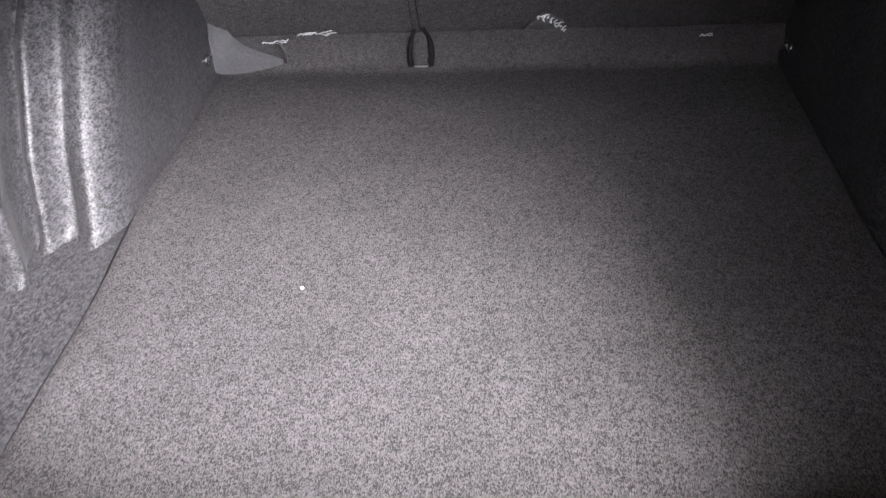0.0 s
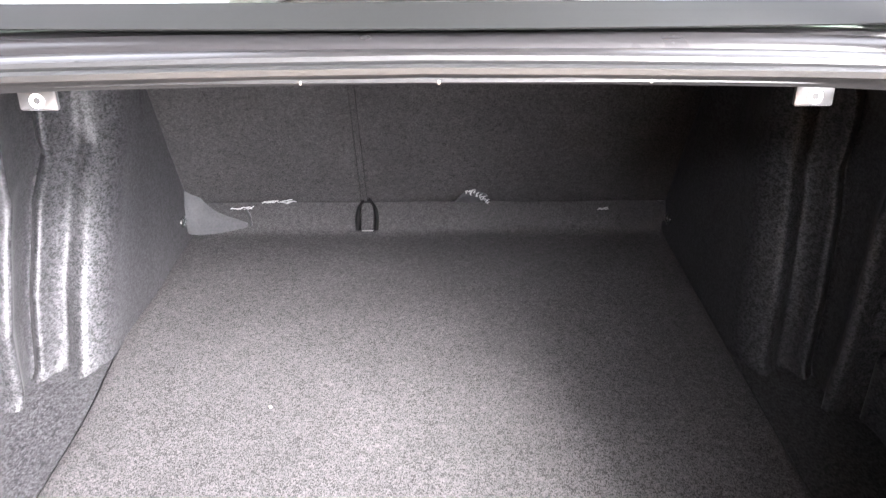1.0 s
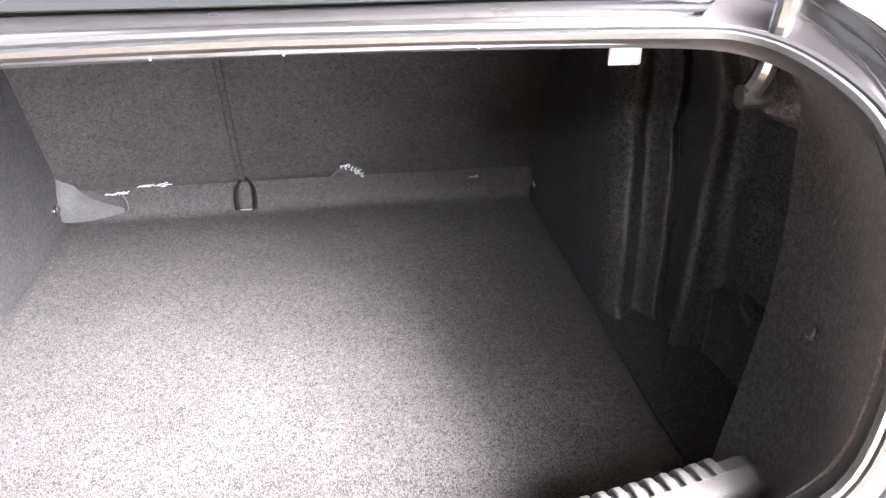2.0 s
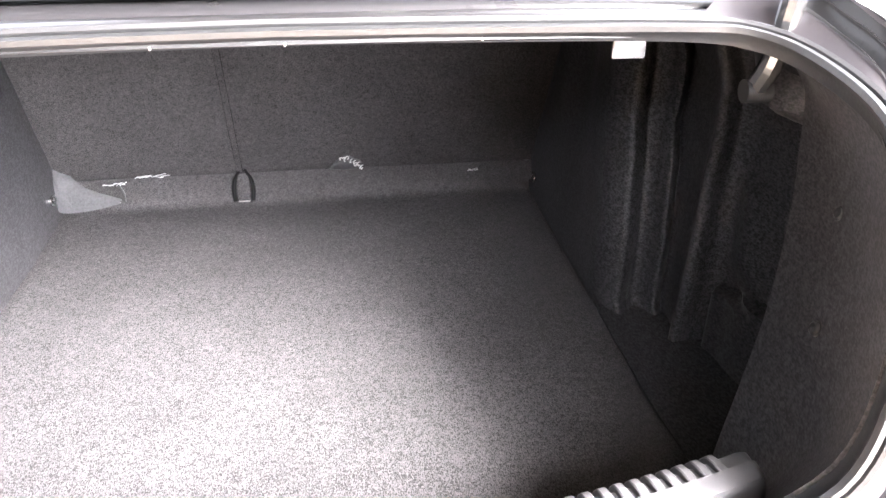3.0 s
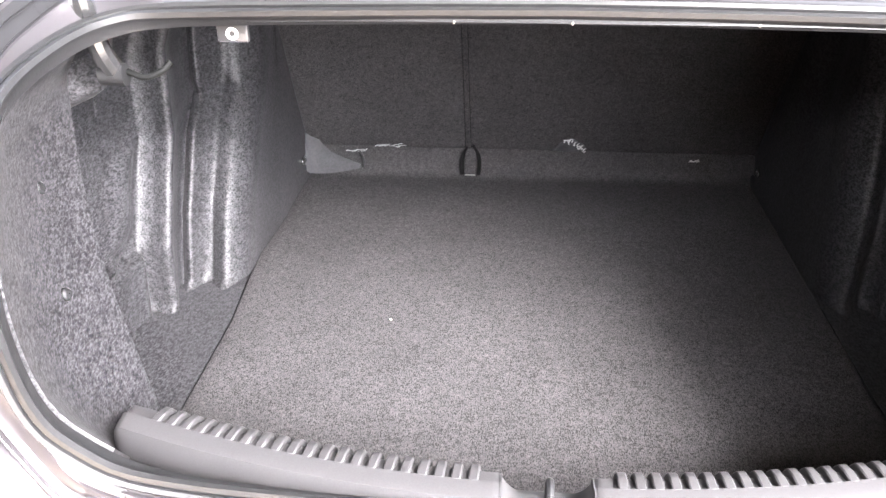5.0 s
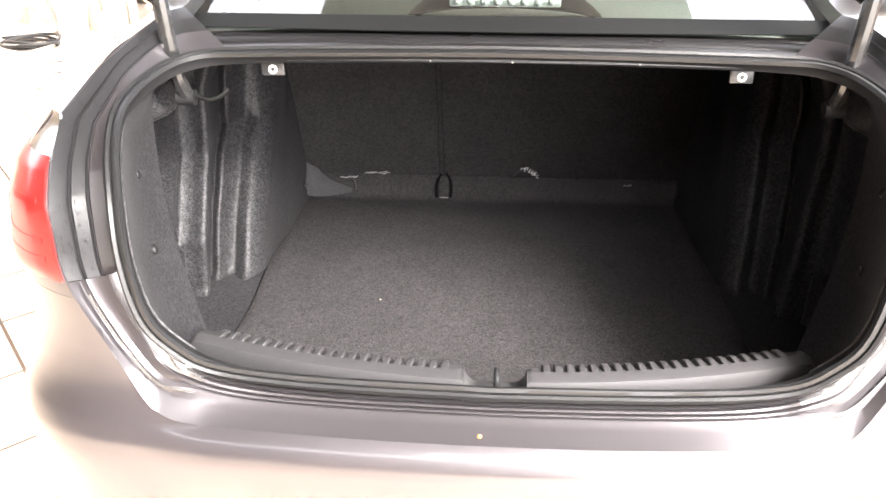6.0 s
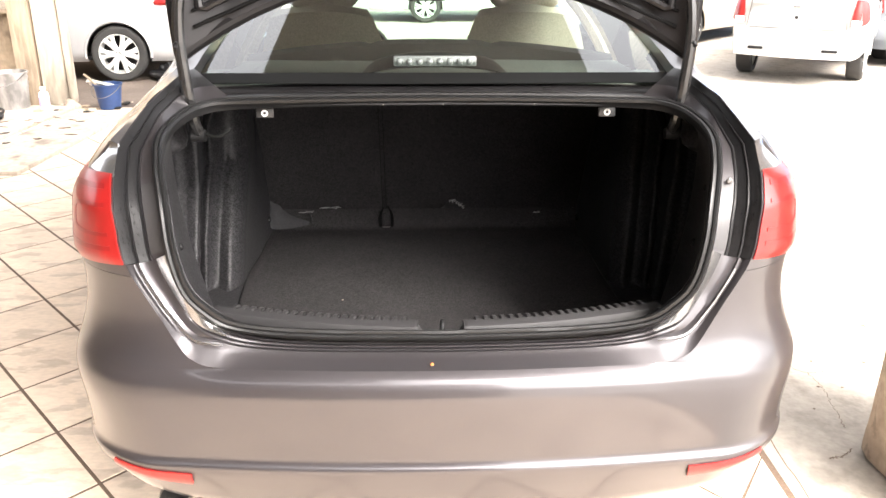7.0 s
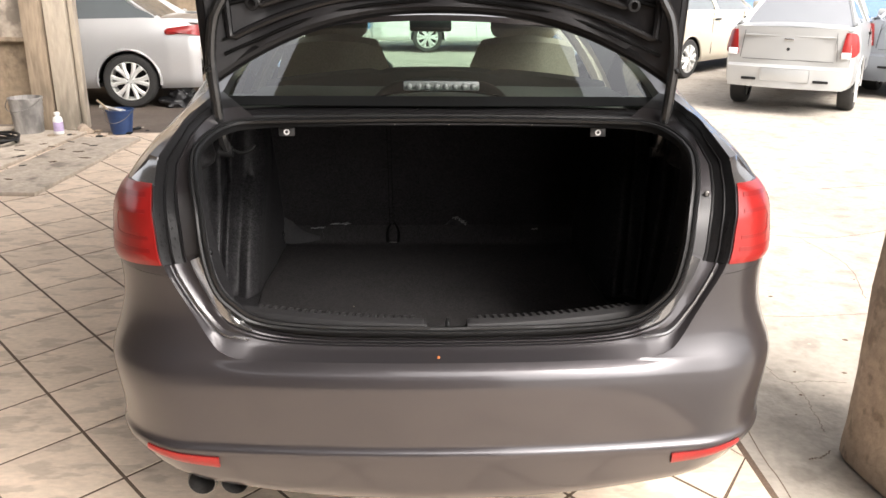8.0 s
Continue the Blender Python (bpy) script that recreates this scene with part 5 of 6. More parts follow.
        v, f = lathe([(0.004, 0.0), (0.005, 0.002), (0.0075, 0.002), (0.0085, 0.0)], 18)
        part("pull", ([(a, -0.005 - h * 0.4, b) for a, b, h in v], f), WHITE_PLASTIC, handle)
        part("stem", block((0.014, 0.006, 0.02), (0, 0.003, 0.022), 0.002), STEEL, handle)
    # clips along the front edge of the opening
    for x in (-0.132, 0.015, 0.24):
        ob = part("trim_clip", block((0.003, 0.003, 0.0045), (0, 0, 0), 0.0008), STEEL)
        ob.location = (x, 0.352, 1.156)
        tagged(ob, "tiny bright trim clip under the opening's edge", "clip", "trim clips")


boot_details()


# ---- lid, hinges and cabin ----
def lid():
    # outer skin: a curved deck standing up, then the tail part bent back over
    def at(u, w, lift=0.0):
        """u across -1 to 1, w along the lid from its hinge edge."""
        x = u * (0.613 + 0.02 * math.sin(min(1, w) * 3))
        low = 0.185 * (1 - abs(u) ** 2.4)
        z0, y0 = 1.275 + low, 0.372 + 0.10 * (1 - u * u)
        if w < 0.6:
            t = w / 0.6
            z = z0 + (1.74 - z0) * t
            y = y0 + 0.02 * t
        else:
            t = (w - 0.6) / 0.4
            z = 1.74 + 0.16 * math.sin(t * math.pi / 2)
            y = y0 + 0.02 - 0.42 * t**1.2
        return Vector((x, y - lift, z))
    rows = [[at(u, w) for u in np.linspace(-1, 1, 44)] for w in np.linspace(0, 1, 26)]
    top = part("boot_lid", thick(sheet(rows), 0.004), PAINT, car, "raised boot lid in grey-brown paint")
    rows = [[at(u * 0.985, 0.004 + 0.97 * w, 0.030 + 0.012 * math.cos(w * 22) * (abs(u) < 0.8) + 0.010 * math.cos(u * 12)) for u in np.linspace(-1, 1, 60)] for w in np.linspace(0, 1, 50)]
    part("inner_panel", thick(sheet(rows), 0.003), LID_INNER, top, "pressed inner panel, its paint darkened for the shade there")
    # Near-black lines added for the shade in the panel's grooves.
    for w, r in ((0.035, 0.0045), (0.085, 0.0035), (0.20, 0.006)):
        seam = [at(u * 0.93, w + 0.10 * max(0.0, abs(u) - 0.85), 0.046) for u in np.linspace(-1, 1, 50)]
        part("sealant_line", tube(seam, r, 6), VOID, top, "black line along the pressing, standing in for a groove's shade")
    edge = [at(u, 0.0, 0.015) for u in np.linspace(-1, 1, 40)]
    part("rolled_edge", tube(edge, 0.017, 10), PAINT_SHADED, top)
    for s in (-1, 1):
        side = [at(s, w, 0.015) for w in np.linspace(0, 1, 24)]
        part("side_edge", tube(side, 0.017, 10), PAINT_SHADED, top)
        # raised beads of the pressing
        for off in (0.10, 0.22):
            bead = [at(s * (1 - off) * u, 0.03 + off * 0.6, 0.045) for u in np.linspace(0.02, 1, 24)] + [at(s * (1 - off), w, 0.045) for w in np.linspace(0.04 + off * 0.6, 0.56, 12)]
            part("pressed_bead", tube(spline(bead, 40), 0.010, 8), PAINT_SHADED, top)
        v, f = lathe([(0.010, 0.004), (0.016, 0.003), (0.018, 0.0)], 16)
        c = at(s * 0.80, 0.18, 0.052)
        part("rubber_stop", ([(c[0] + a, c[1] - h, c[2] + b) for a, b, h in v], f), BLACK, top)
        # gooseneck hinge arm
        arm = spline([(s * 0.585, 0.350, 1.085), (s * 0.592, 0.330, 1.130), (s * 0.598, 0.318, 1.22), (s * 0.604, 0.318, 1.33), (s * 0.592, 0.325, 1.43), (s * 0.560, 0.335, 1.50), (s * 0.55, 0.34, 1.58)], 36)
        h = part("hinge_arm", tube(arm, 0.0145, 10, 1.0), ARM, car, "painted gooseneck hinge arm")
        part("pivot", tube([(s * 0.570, 0.350, 1.082), (s * 0.604, 0.350, 1.082)], 0.015, 12), BLACK, h, "dark hinge pivot")
        part("wire_clip", tube(spline([(s * 0.60, 0.31, 1.30), (s * 0.612, 0.302, 1.302), (s * 0.604, 0.30, 1.31)], 8), 0.004, 6), BLACK, h)
        if s < 0:
            part("torsion_bar", tube(spline([(s * 0.57, 0.355, 1.085), (s * 0.545, 0.352, 1.078), (s * 0.522, 0.358, 1.086), (s * 0.512, 0.365, 1.096)], 14), 0.0045, 8), BAND, h, "bent dark spring bar")


lid()


def headrest(owner, x, y, z, w=0.25, h=0.19, mat=None):
    return part("headrest", block((w, 0.10, h), (x, y, z), 0.045, None, 4), mat or SEAT, owner)


def cabin():
    # third brake lamp on the shelf
    part("shelf_top", thick(sheet([[(x, y, 1.165 + 0.012 * (y - 0.5)) for x in np.linspace(-0.62, 0.62, 10)] for y in np.linspace(0.48, 1.15, 6)]), 0.012), SHELF, car, "dark felt parcel shelf")
    lines = [[(-0.24, 0.60, 1.170), (-0.16, 0.585, 1.210), (0.0, 0.58, 1.222), (0.16, 0.585, 1.210), (0.24, 0.60, 1.170)], [(-0.22, 0.66, 1.17), (-0.15, 0.66, 1.235), (0.0, 0.66, 1.252), (0.15, 0.66, 1.235), (0.22, 0.66, 1.17)], [(-0.20, 0.80, 1.17), (-0.14, 0.80, 1.19), (0, 0.80, 1.20), (0.14, 0.80, 1.19), (0.20, 0.80, 1.17)]]
    part("brake_lamp_cover", thick(sheet(loft(lines, 10, 24)), 0.004), BLACK, car, "dark cover of the high brake lamp")
    lamp = part("high_brake_lamp", block((0.222, 0.02, 0.026), (0, 0.578, 1.236), 0.004), LAMP_GREY, car, "milky high brake lamp")
    for k in range(8):
        v, f = lathe([(0.0005, 0.008), (0.006, 0.006), (0.009, 0.0)], 12)
        x = -0.094 + 0.0268 * k
        part("lamp_cell", ([(x + a, 0.566 - h, 1.236 + b) for a, b, h in v], f), LAMP_GREY, lamp)
    # rear seat, front seats
    # The rear seat's shadow is put into its dark cloth colour.
    rows = []
    for y, z in ((1.17, 1.00), (1.17, 1.19), (1.185, 1.225), (1.22, 1.238), (1.27, 1.232), (1.31, 1.20), (1.36, 1.05), (1.42, 0.70)):
        rows.append([(x, y, z - (0.05 * (x / 0.62) ** 2 + 0.010 * math.exp(-(((abs(x) - 0.20) / 0.02) ** 2)) if z > 1.1 else 0.0)) for x in np.linspace(-0.62, 0.62, 40)])
    part("rear_seat", thick(sheet(rows), 0.02), SHADED_SEAT, car, "rear seat back seen over the shelf, its shadow put into a dark cloth colour")
    part("rear_bench", block((1.25, 0.50, 0.18), (0, 1.80, 0.55), 0.05, None, 3), SEAT, car)
    for x in (-0.45, 0.42):
        lines = [[(x - 0.25, 2.30, 0.55), (x - 0.265, 2.22, 0.85), (x - 0.245, 2.13, 1.12), (x - 0.19, 2.06, 1.29)], [(x, 2.23, 0.55), (x, 2.15, 0.85), (x, 2.06, 1.14), (x, 2.00, 1.32)], [(x + 0.25, 2.30, 0.55), (x + 0.265, 2.22, 0.85), (x + 0.245, 2.13, 1.12), (x + 0.19, 2.06, 1.29)]]
        part("front_seat_back", thick(sheet(loft(lines, 16, 14)), 0.10), SEAT, car, "beige cloth front seat back")
        part("front_seat_base", block((0.50, 0.52, 0.18), (x, 2.45, 0.56), 0.05, None, 3), SEAT, car)
        headrest(car, x, 2.03, 1.385, 0.31, 0.17)
        for dx in (-0.07, 0.07):
            part("headrest_post", tube([(x + dx, 2.05, 1.25), (x + dx, 2.04, 1.33)], 0.007, 6), CHROME, car)
    dash = [[(x, 3.22 - 0.35 * t, 1.055 - 0.05 * (t - 0.3) ** 2 - 0.03 * x * x - 0.4 * max(0, t - 0.75)) for x in np.linspace(-0.72, 0.72, 14)] for t in np.linspace(0, 1, 8)]
    part("dashboard", thick(sheet(dash), 0.02), BLACK, car)
    ring = [(-0.37 + 0.185 * math.cos(a), 2.78 + 0.06 * math.sin(a), 1.0 + 0.175 * math.sin(a)) for a in np.linspace(0, 2 * math.pi, 30)]
    part("steering_wheel", tube(ring, 0.014, 8, cap=False), BLACK, car)
    part("mirror", block((0.22, 0.03, 0.06), (0, 2.62, 1.33), 0.012), BLACK, car, "inside mirror")


cabin()

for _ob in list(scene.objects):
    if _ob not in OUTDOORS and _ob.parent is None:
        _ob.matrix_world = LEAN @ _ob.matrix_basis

# ---- other cars in the yard ----
def parked_car(label, paint, at, turn, length=4.3, width=1.68, height=1.44, group="parked cars", wheel_r=0.29, lamps=(0.66, 0.80, 0.93), wrap=0.15, glass=None, low=0.22):
    """A sedan with its tail at -y and nose at +y, standing on the ground at the middle of its rear axle."""
    ob = thing("parked_car", label, "car", at, turn, group)
    W, H, tail = width / 2, height, -0.80
    nose = tail + length

    def belt(y):
        return float(np.interp(y, (tail, tail + 0.6, nose - 1.3, nose), (0.98, 1.0, 0.94, 0.72)))

    def half(y):
        e = np.interp(y, (tail, tail + 0.10, tail + 0.35, nose - 0.6, nose - 0.15, nose), (0.90, 0.955, 1.0, 1.0, 0.93, 0.84))
        return float(W * e)
    ys = np.linspace(tail, nose, 140)
    prof = [(float(k), float(h)) for k, h in spline([(0.93, 0.22), (0.985, 0.30), (1.0, 0.45), (1.005, 0.62), (0.99, 0.78), (0.955, 0.90), (0.90, 1.0)], 26)]
    wells = (0.0, length * 0.58)
    for s in (1, -1):
        rows = []
        for k, h in prof:
            row = []
            for y in ys:
                z = low + (h - 0.22) / 0.78 * (belt(y) - low)
                row.append((s * half(y) * k, y, z))
            rows.append(row)
        v, f = sheet(rows, flip=s < 0)
        f = [q for q in f if min(math.hypot(sum(v[i][1] for i in q) / 4 - w, sum(v[i][2] for i in q) / 4 - wheel_r) for w in wells) > wheel_r + 0.045]
        v = arch_snap(v, [(w, wheel_r) for w in wells], wheel_r + 0.045)
        part("side", thick((v, f), 0.006), paint, ob)
        for y0 in (1.62, 0.62):
            part("door_gap", block((0.006, 0.008, 0.60), (s * half(y0) * 1.0, y0, 0.63)), BLACK, ob)
        for y0 in (0.80, 1.78):
            part("door_handle", block((0.03, 0.17, 0.03), (s * half(y0) * 0.985, y0, 0.84), 0.008), BLACK, ob, "flush door handle")
        part("door_mirror", block((0.14, 0.07, 0.12), (s * (W + 0.05), length * 0.58 - 0.55, 1.03), 0.03), paint, ob, "door mirror")
    # tail and nose
    rear = [[(x * half(tail) * k, tail - 0.05 * (1 - x * x) - (0.07 if z < 0.55 else 0.0) * (1 - 0.5 * x * x), z) for x in np.linspace(-1, 1, 20)] for k, z in ((0.95, low), (0.99, low + 0.05), (1.0, 0.42), (1.0, 0.53), (1.0, 0.56), (0.98, 0.80), (0.90, 0.97))]
    part("tail", thick(sheet(rear), 0.006), paint, ob)
    front = [[(x * half(nose) * k, nose + 0.09 * (1 - x * x), z) for x in np.linspace(-1, 1, 16)] for k, z in ((0.95, 0.22), (1.0, 0.45), (0.95, 0.72))]
    part("nose", thick(sheet(front), 0.006), paint, ob)
    # deck, roof and bonnet
    cab = [(tail, 0.98, 0.90), (tail + 0.48, 1.0, 0.86), (tail + 1.05, H - 0.05, 0.62), (tail + 1.6, H, 0.63), (tail + 2.2, H - 0.03, 0.62), (nose - 1.25, 0.95, 0.82), (nose, 0.72, 0.78)]
    for name, i, j, mat in (("boot_deck", 0, 1, paint), ("rear_window", 1, 2, glass or DARK_GLASS), ("roof", 2, 4, paint), ("windscreen", 4, 5, DARK_GLASS), ("bonnet", 5, 6, paint)):
        line = cab[i:j + 1]
        rows = [[(x * W * k, y, z - 0.03 * x * x) for x in np.linspace(-1, 1, 12)] for y, z, k in line]
        part(name, thick(sheet(rows), 0.01), mat, ob, "" if mat is paint else "dark glass")
    for s in (1, -1):
        lo = [(s * W * 0.90, y, belt(y)) for y in np.linspace(tail + 0.45, nose - 1.25, 12)]
        hi = [(s * W * np.interp(y, [c[0] for c in cab], [c[2] for c in cab]), y, np.interp(y, [c[0] for c in cab], [c[1] for c in cab]) - 0.03) for y in np.linspace(tail + 0.45, nose - 1.25, 12)]
        part("side_window", thick(sheet([lo, hi]), 0.01), DARK_GLASS, ob, "dark glass")
        for i in (0, 5, 11):
            a, b = np.array(lo[i]), np.array(hi[i]) + np.array((0, 0, 0.01))
            part("pillar", tube([a, (a + b) / 2, b], 0.035, 6), paint, ob)
        part("window_rail", tube(hi, 0.025, 6), paint, ob)
        # lamps
        rows = loft([[(s * W * 0.76, tail - 0.035, lamps[0]), (s * W * 0.87, tail - 0.02, lamps[0]), (s * W * 0.965, tail + 0.06, lamps[0] + 0.02), (s * W * 1.0, tail + wrap, lamps[0] + 0.06)], [(s * W * 0.78, tail - 0.03, lamps[1]), (s * W * 0.87, tail - 0.015, lamps[1]), (s * W * 0.955, tail + 0.08, lamps[1] + 0.01), (s * W * 0.985, tail + wrap + 0.03, lamps[1])], [(s * W * 0.80, tail - 0.01, lamps[2]), (s * W * 0.86, tail + 0.0, lamps[2]), (s * W * 0.92, tail + 0.10, lamps[2] - 0.01), (s * W * 0.955, tail + wrap, lamps[2] - 0.04)]], 8, 12)
        lamp = part("tail_lamp", thick(sheet(rows), 0.03), RED, ob, "red tail lamp")
        part("reversing_lamp", block((0.10, 0.02, 0.07), (s * W * 0.84, tail - 0.045, lamps[0] + 0.03), 0.01), CLEAR_LENS, lamp, "pale lamp section")
        part("bumper_slot", block((0.16, 0.02, 0.03), (s * W * 0.54, tail - 0.105, 0.40), 0.008), BLACK, ob)
        part("headlamp", block((0.30, 0.20, 0.14), (s * W * 0.70, nose - 0.06, 0.66), 0.04), CLEAR_LENS, ob)
        for w in wells:
            wheel(ob, (s * (W - 0.10), w, wheel_r), s, wheel_r, 0.185)
            lining = [[(s * (W - 0.02 - 0.25 * k), w + (wheel_r + 0.055) * math.cos(q), wheel_r + (wheel_r + 0.055) * math.sin(q)) for q in np.linspace(0, math.pi, 16)] for k in (0, 1)]
            lip = [(s * half(w) * 0.995, w + (wheel_r + 0.048) * math.cos(q), wheel_r + (wheel_r + 0.048) * math.sin(q)) for q in np.linspace(-0.12, math.pi + 0.12, 30)]
            part("arch_lip", tube(lip, 0.016, 8), paint, ob)
            part("arch_liner", thick(sheet(lining), 0.004), BLACK, ob)
    for s in (1, -1):
        part("boot_gap", block((0.004, 0.010, 0.30), (s * W * 0.70, tail - 0.032, 0.775), 0, Matrix.Rotation(radians(-6 * s), 4, "Y")), BLACK, ob)
    part("boot_gap", block((W * 1.36, 0.010, 0.004), (0, tail - 0.045, 0.615)), BLACK, ob)
    part("boot_step", block((W * 1.34, 0.03, 0.012), (0, tail - 0.035, 0.875), 0.004), paint, ob)
    v, f = lathe([(0.001, 0.004), (0.014, 0.003), (0.018, 0.0)], 14)
    part("lock", ([(a, tail - 0.054 - h, 0.735 + b) for a, b, h in v], f), BLACK, ob, "dark boot lock")
    part("plate_recess", block((0.52, 0.02, 0.15), (0, tail - 0.115, 0.455), 0.02), paint, ob, "blank plate recess")
    part("badge", block((0.10, 0.012, 0.025), (0, tail - 0.055, 0.84), 0.005), CHROME, ob, "small bright badge")
    part("underside", block((width * 0.86, length * 0.92, 0.04), (0, (tail + nose) / 2, low + 0.03)), BLACK, ob)
    return ob


HEAD = math.degrees(math.atan2(0.86, 0.97)) - 90
parked_car("silver sedan parked in the sunny yard", SILVER, (4.50, 8.24, -0.012), HEAD + 17, 4.2, 1.41, 1.41, glass=SKY_GLASS, low=0.31)
parked_car("light beige sedan parked in the sunny yard", BEIGE, (3.43, 11.37, -0.012), HEAD + 2)
parked_car("blue-grey car parked beside the silver sedan", GREYCAR, (6.80, 9.15, -0.012), HEAD + 8)
parked_car("pale silver sedan with alloy wheels in the next bay", PALE, (-3.40, 8.72, -0.004), 90 + 4, 4.7, 1.80, 1.45, wheel_r=0.305, lamps=(0.80, 0.86, 0.93), wrap=0.34)
parked_car("white car parked across the far yard", WHITECAR, (2.68, 15.4, -0.012), 90, 4.4, 1.75, 1.6)


# ---- loose things by the workshop ----
def bucket(at, r0, r1, h, mat, label, bands=()):
    ob = thing("bucket", label, "bucket", at)
    prof = [(0.001, 0.0), (r0, 0.0), (r0 + 0.004, 0.006)]
    for t in np.linspace(0.05, 1, 20):
        prof.append((r0 + (r1 - r0) * t + (0.005 if any(abs(t - b) < 0.03 for b in bands) else 0), h * t))
    prof += [(r1 + 0.008, h), (r1 + 0.008, h - 0.012), (r1 + 0.001, h - 0.012), (r1 - 0.004, h), (r0 - 0.003, 0.02), (0.001, 0.02)]
    part("pail", lathe(prof, 32), mat, ob, smooth=40)
    handle = [(r1 * math.cos(a), -0.02 + 0.10 * math.sin(a) * -1, h - 0.01 - 0.09 * math.sin(a)) for a in np.linspace(0, math.pi, 20)]
    part("handle", tube([(x, y - r1 * 0.92 * math.sin(a), z) for (x, y, z), a in zip(handle, np.linspace(0, math.pi, 20))], 0.004, 6), STEEL, ob, "thin wire handle")
    return ob


def clutter():
    bucket((-3.79, 6.20, 0.012), 0.128, 0.148, 0.35, GALVANISED, "dirty pale plastic paint pail by the post", (0.60, 0.72, 0.84, 0.94))
    b = bucket((-2.95, 6.30, 0.002), 0.095, 0.126, 0.235, BLUE_PLASTIC, "blue plastic bucket with a pale rag in it", (0.95,))
    rag = []
    for t in np.linspace(0, 1, 8):
        rag.append([(-0.18 + 0.22 * t, -0.04 + 0.08 * u + 0.02 * math.sin(5 * t + 3 * u), 0.258 - 0.035 * t + 0.02 * math.sin(6 * u)) for u in np.linspace(0, 1, 6)])
    part("rag", thick(sheet(rag), 0.012), RAG, b, "pale rag over the rim")
    brush = thing("brush", "wooden-handled brush standing in the blue bucket", "brush", (-3.02, 6.27, 0.20))
    part("handle", tube(spline([(0.03, 0.0, -0.10), (-0.02, 0.0, 0.01), (-0.075, -0.01, 0.085), (-0.12, -0.015, 0.13)], 14), 0.011, 8), WOOD, brush, "bare wooden handle")
    bottle = thing("bottle", "white and lilac plastic bottle beside the timber post", "bottle", (-3.47, 6.10, 0.032))
    part("body", lathe([(0.001, 0), (0.042, 0), (0.045, 0.008), (0.045, 0.13), (0.038, 0.155), (0.019, 0.170), (0.017, 0.182), (0.001, 0.183)], 24), WHITE_PLASTIC, bottle)
    part("label_band", lathe([(0.0456, 0.03), (0.0456, 0.115)], 24), LILAC, bottle, "lilac paper label")
    part("cap", lathe([(0.001, 0.208), (0.024, 0.206), (0.026, 0.183), (0.001, 0.183)], 16), WHITE_PLASTIC, bottle)
    # plywood boards lying on the floor
    for (cx, cy, w, l, turn, z) in ((-3.00, 4.95, 0.56, 2.00, -3.5, 0.0150), (-3.66, 5.20, 0.60, 2.20, -5, 0.0155), (-4.32, 5.35, 0.58, 2.3, -1, 0.0150)):
        bm = block((w, l, 0.030), (0, 0, 0), 0.003)
        ob = part("board", bm, BOARD)
        ob.matrix_world = pose(cx, cy, z, 0, 0, turn)
        tagged(ob, "dirty plywood board lying on the tiles", "board", "boards on the floor")
    # coil of black hose on the board's end
    ring = []
    for a in np.linspace(0, 2 * math.pi * 3.5, 90):
        rr = 0.22 + 0.025 * math.sin(a * 0.7)
        ring.append((-3.88 + rr * math.cos(a), 5.62 + rr * 0.8 * math.sin(a), 0.05 + 0.007 * a / 3 + 0.01 * math.sin(a * 2.3)))
    tagged(part("hose", tube(ring, 0.013, 7), RUBBER), "coil of black rubber hose on the boards", "hose")
    # timber shoe at the foot of the post
    shoe = prism([(-0.09, 0.0), (0.10, 0.0), (0.09, 0.035), (0.0, 0.115), (-0.05, 0.12), (-0.09, 0.06)], 0.16, 0.006)
    ob = part("post_shoe", shoe, COLUMN)
    ob.matrix_world = pose(-3.27, 6.25, 0.001, 0, 0, 28) @ Matrix.Scale(0.72, 4)
    tagged(ob, "grey weathered wedge of timber at the post's foot", "wedge")
    # crumpled dark heap beside the pale car's wheel
    bm = bmesh.new()
    bmesh.ops.create_icosphere(bm, subdivisions=4, radius=1.0)
    for vtx in bm.verts:
        q = vtx.co.normalized()
        r = 1 + 0.45 * noise.noise(q * 2.3 + Vector((4, 1, 0))) + 0.20 * noise.noise(q * 6.5)
        vtx.co = Vector((q.x * r * 0.24, q.y * r * 0.18, max(0.0, q.z * r * 0.17 + 0.02)))
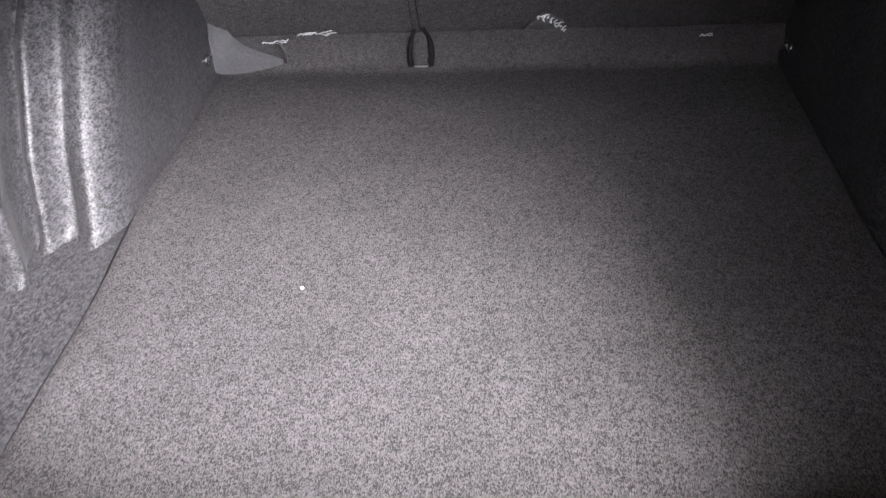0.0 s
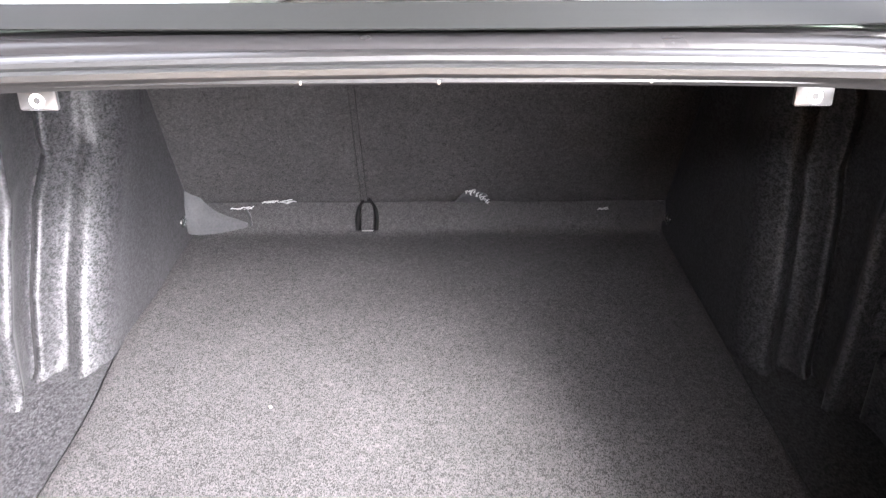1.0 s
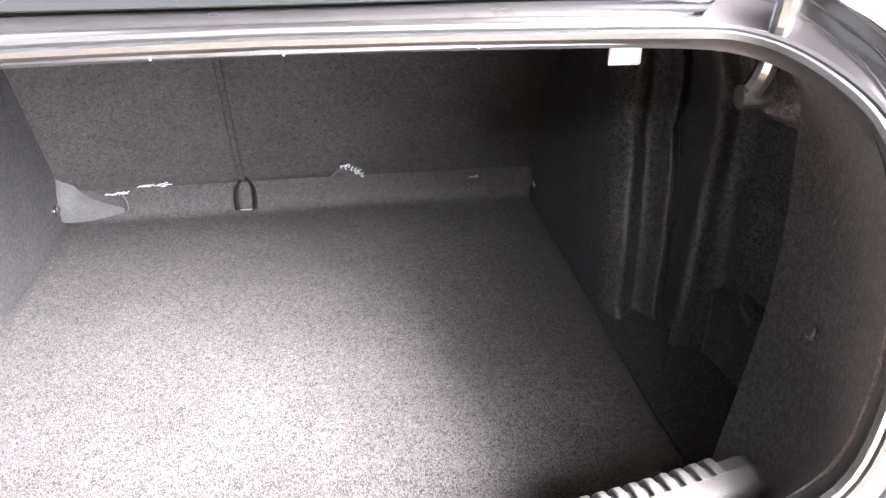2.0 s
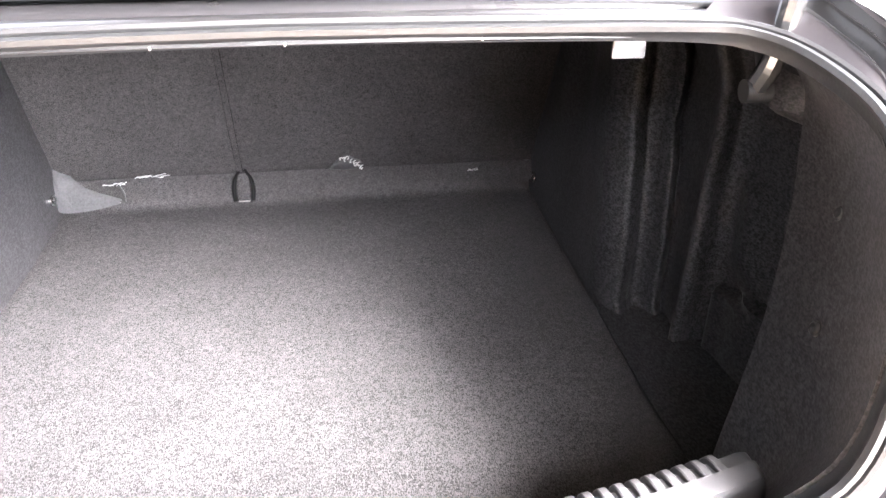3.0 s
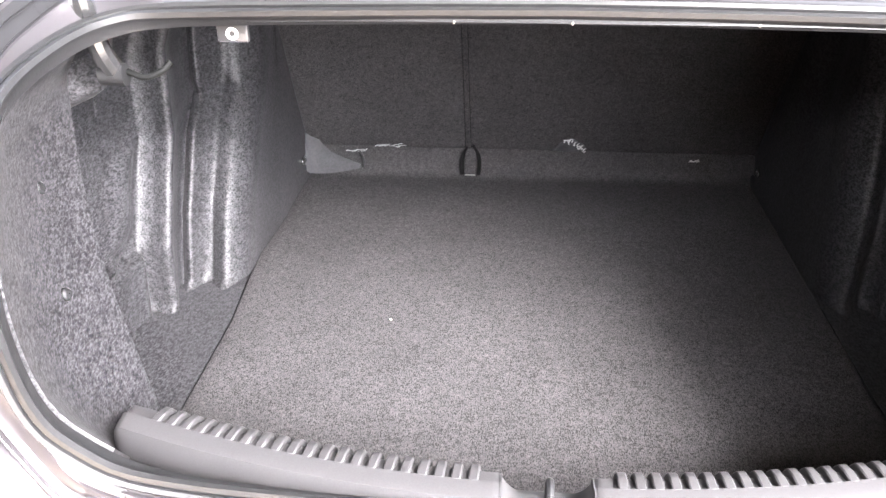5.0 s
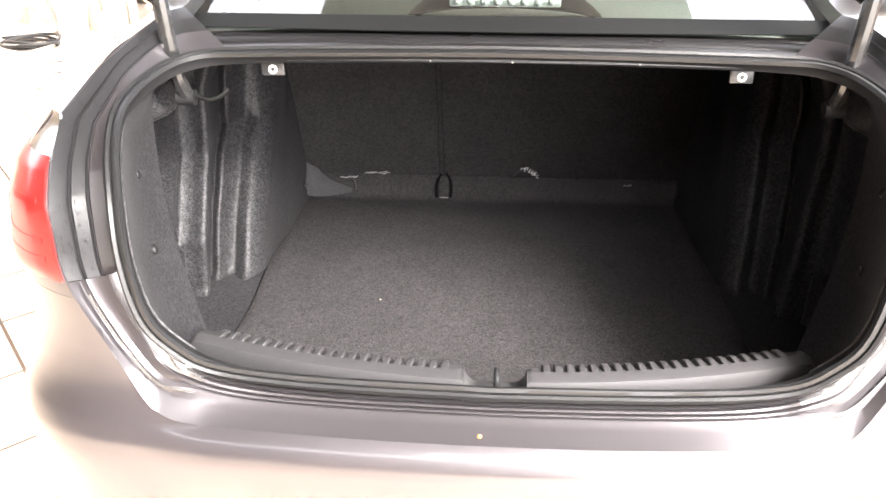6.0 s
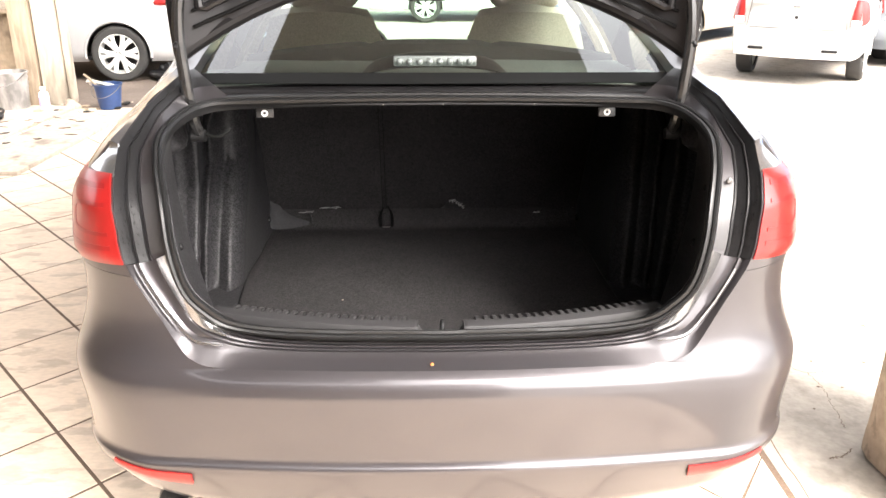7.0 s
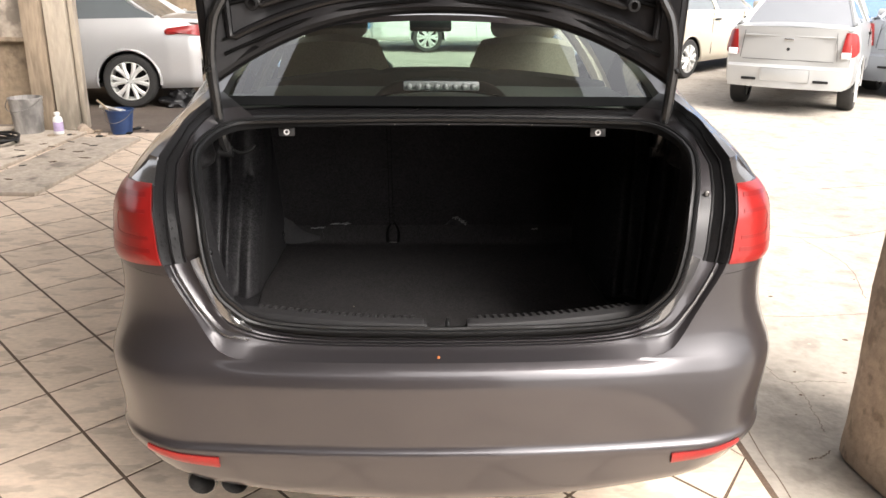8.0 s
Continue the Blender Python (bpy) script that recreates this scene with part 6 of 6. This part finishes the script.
    ob = part("crumpled_sheet", bm, BIN_BAG, smooth=30)
    ob.matrix_world = pose(-2.80, 8.05, -0.002, 0, 0, 25)
    tagged(ob, "crumpled black plastic sheet lying on the workshop floor", "plastic sheet")
    # thin dark pieces that stand in for stains and tears in the boards
    rnd = random.Random(9)
    for x, y in ((-3.13, 4.31), (-3.23, 4.76), (-3.16, 5.38), (-3.04, 4.90), (-2.98, 5.30), (-2.95, 5.55), (-3.05, 5.62), (-3.40, 5.10), (-3.52, 5.35), (-3.30, 5.50), (-3.42, 5.62), (-3.60, 5.55), (-3.22, 5.72), (-3.36, 4.60), (-2.84, 5.05)):
        n, l, w = 14, rnd.uniform(0.03, 0.065), rnd.uniform(0.008, 0.022)
        ring = [(l * math.cos(a) * rnd.uniform(0.45, 1.25), w * math.sin(a) * rnd.uniform(0.3, 1.6)) for a in np.linspace(0, 2 * math.pi, n, endpoint=False)]
        bm = prism(ring, 0.003)
        bmesh.ops.rotate(bm, cent=(0, 0, 0), matrix=Matrix.Rotation(radians(90), 3, "X"), verts=bm.verts)
        ob = part("sliver", bm, GROUT if rnd.random() < 0.6 else BLACK, smooth=0)
        ob.matrix_world = pose(x, y, 0.033, 0, 0, rnd.uniform(-40, 60))
        tagged(ob, "thin dark piece standing in for a stain on the plywood", "debris", "slivers on the boards")
    rnd = random.Random(4)
    for k in range(26):
        s = rnd.uniform(0.015, 0.05)
        bm = bmesh.new()
        bmesh.ops.create_icosphere(bm, subdivisions=1, radius=1.0)
        for vtx in bm.verts:
            vtx.co = Vector((vtx.co.x * s * 1.4, vtx.co.y * s, vtx.co.z * s * 0.4)) * (1 + 0.35 * noise.noise(vtx.co * 2 + Vector((k, 0, 0))))
        ob = part("scrap", bm, rnd.choice((WOOD, BLACK, BOARD)))
        ob.matrix_world = pose(rnd.uniform(-3.9, -2.7), rnd.uniform(5.9, 6.6), 0.028 if k % 2 else 0.012, 0, 0, rnd.uniform(0, 360))
        tagged(ob, "small scrap of dirty debris on the floor", "debris", "debris by the post")


clutter()
tiles()
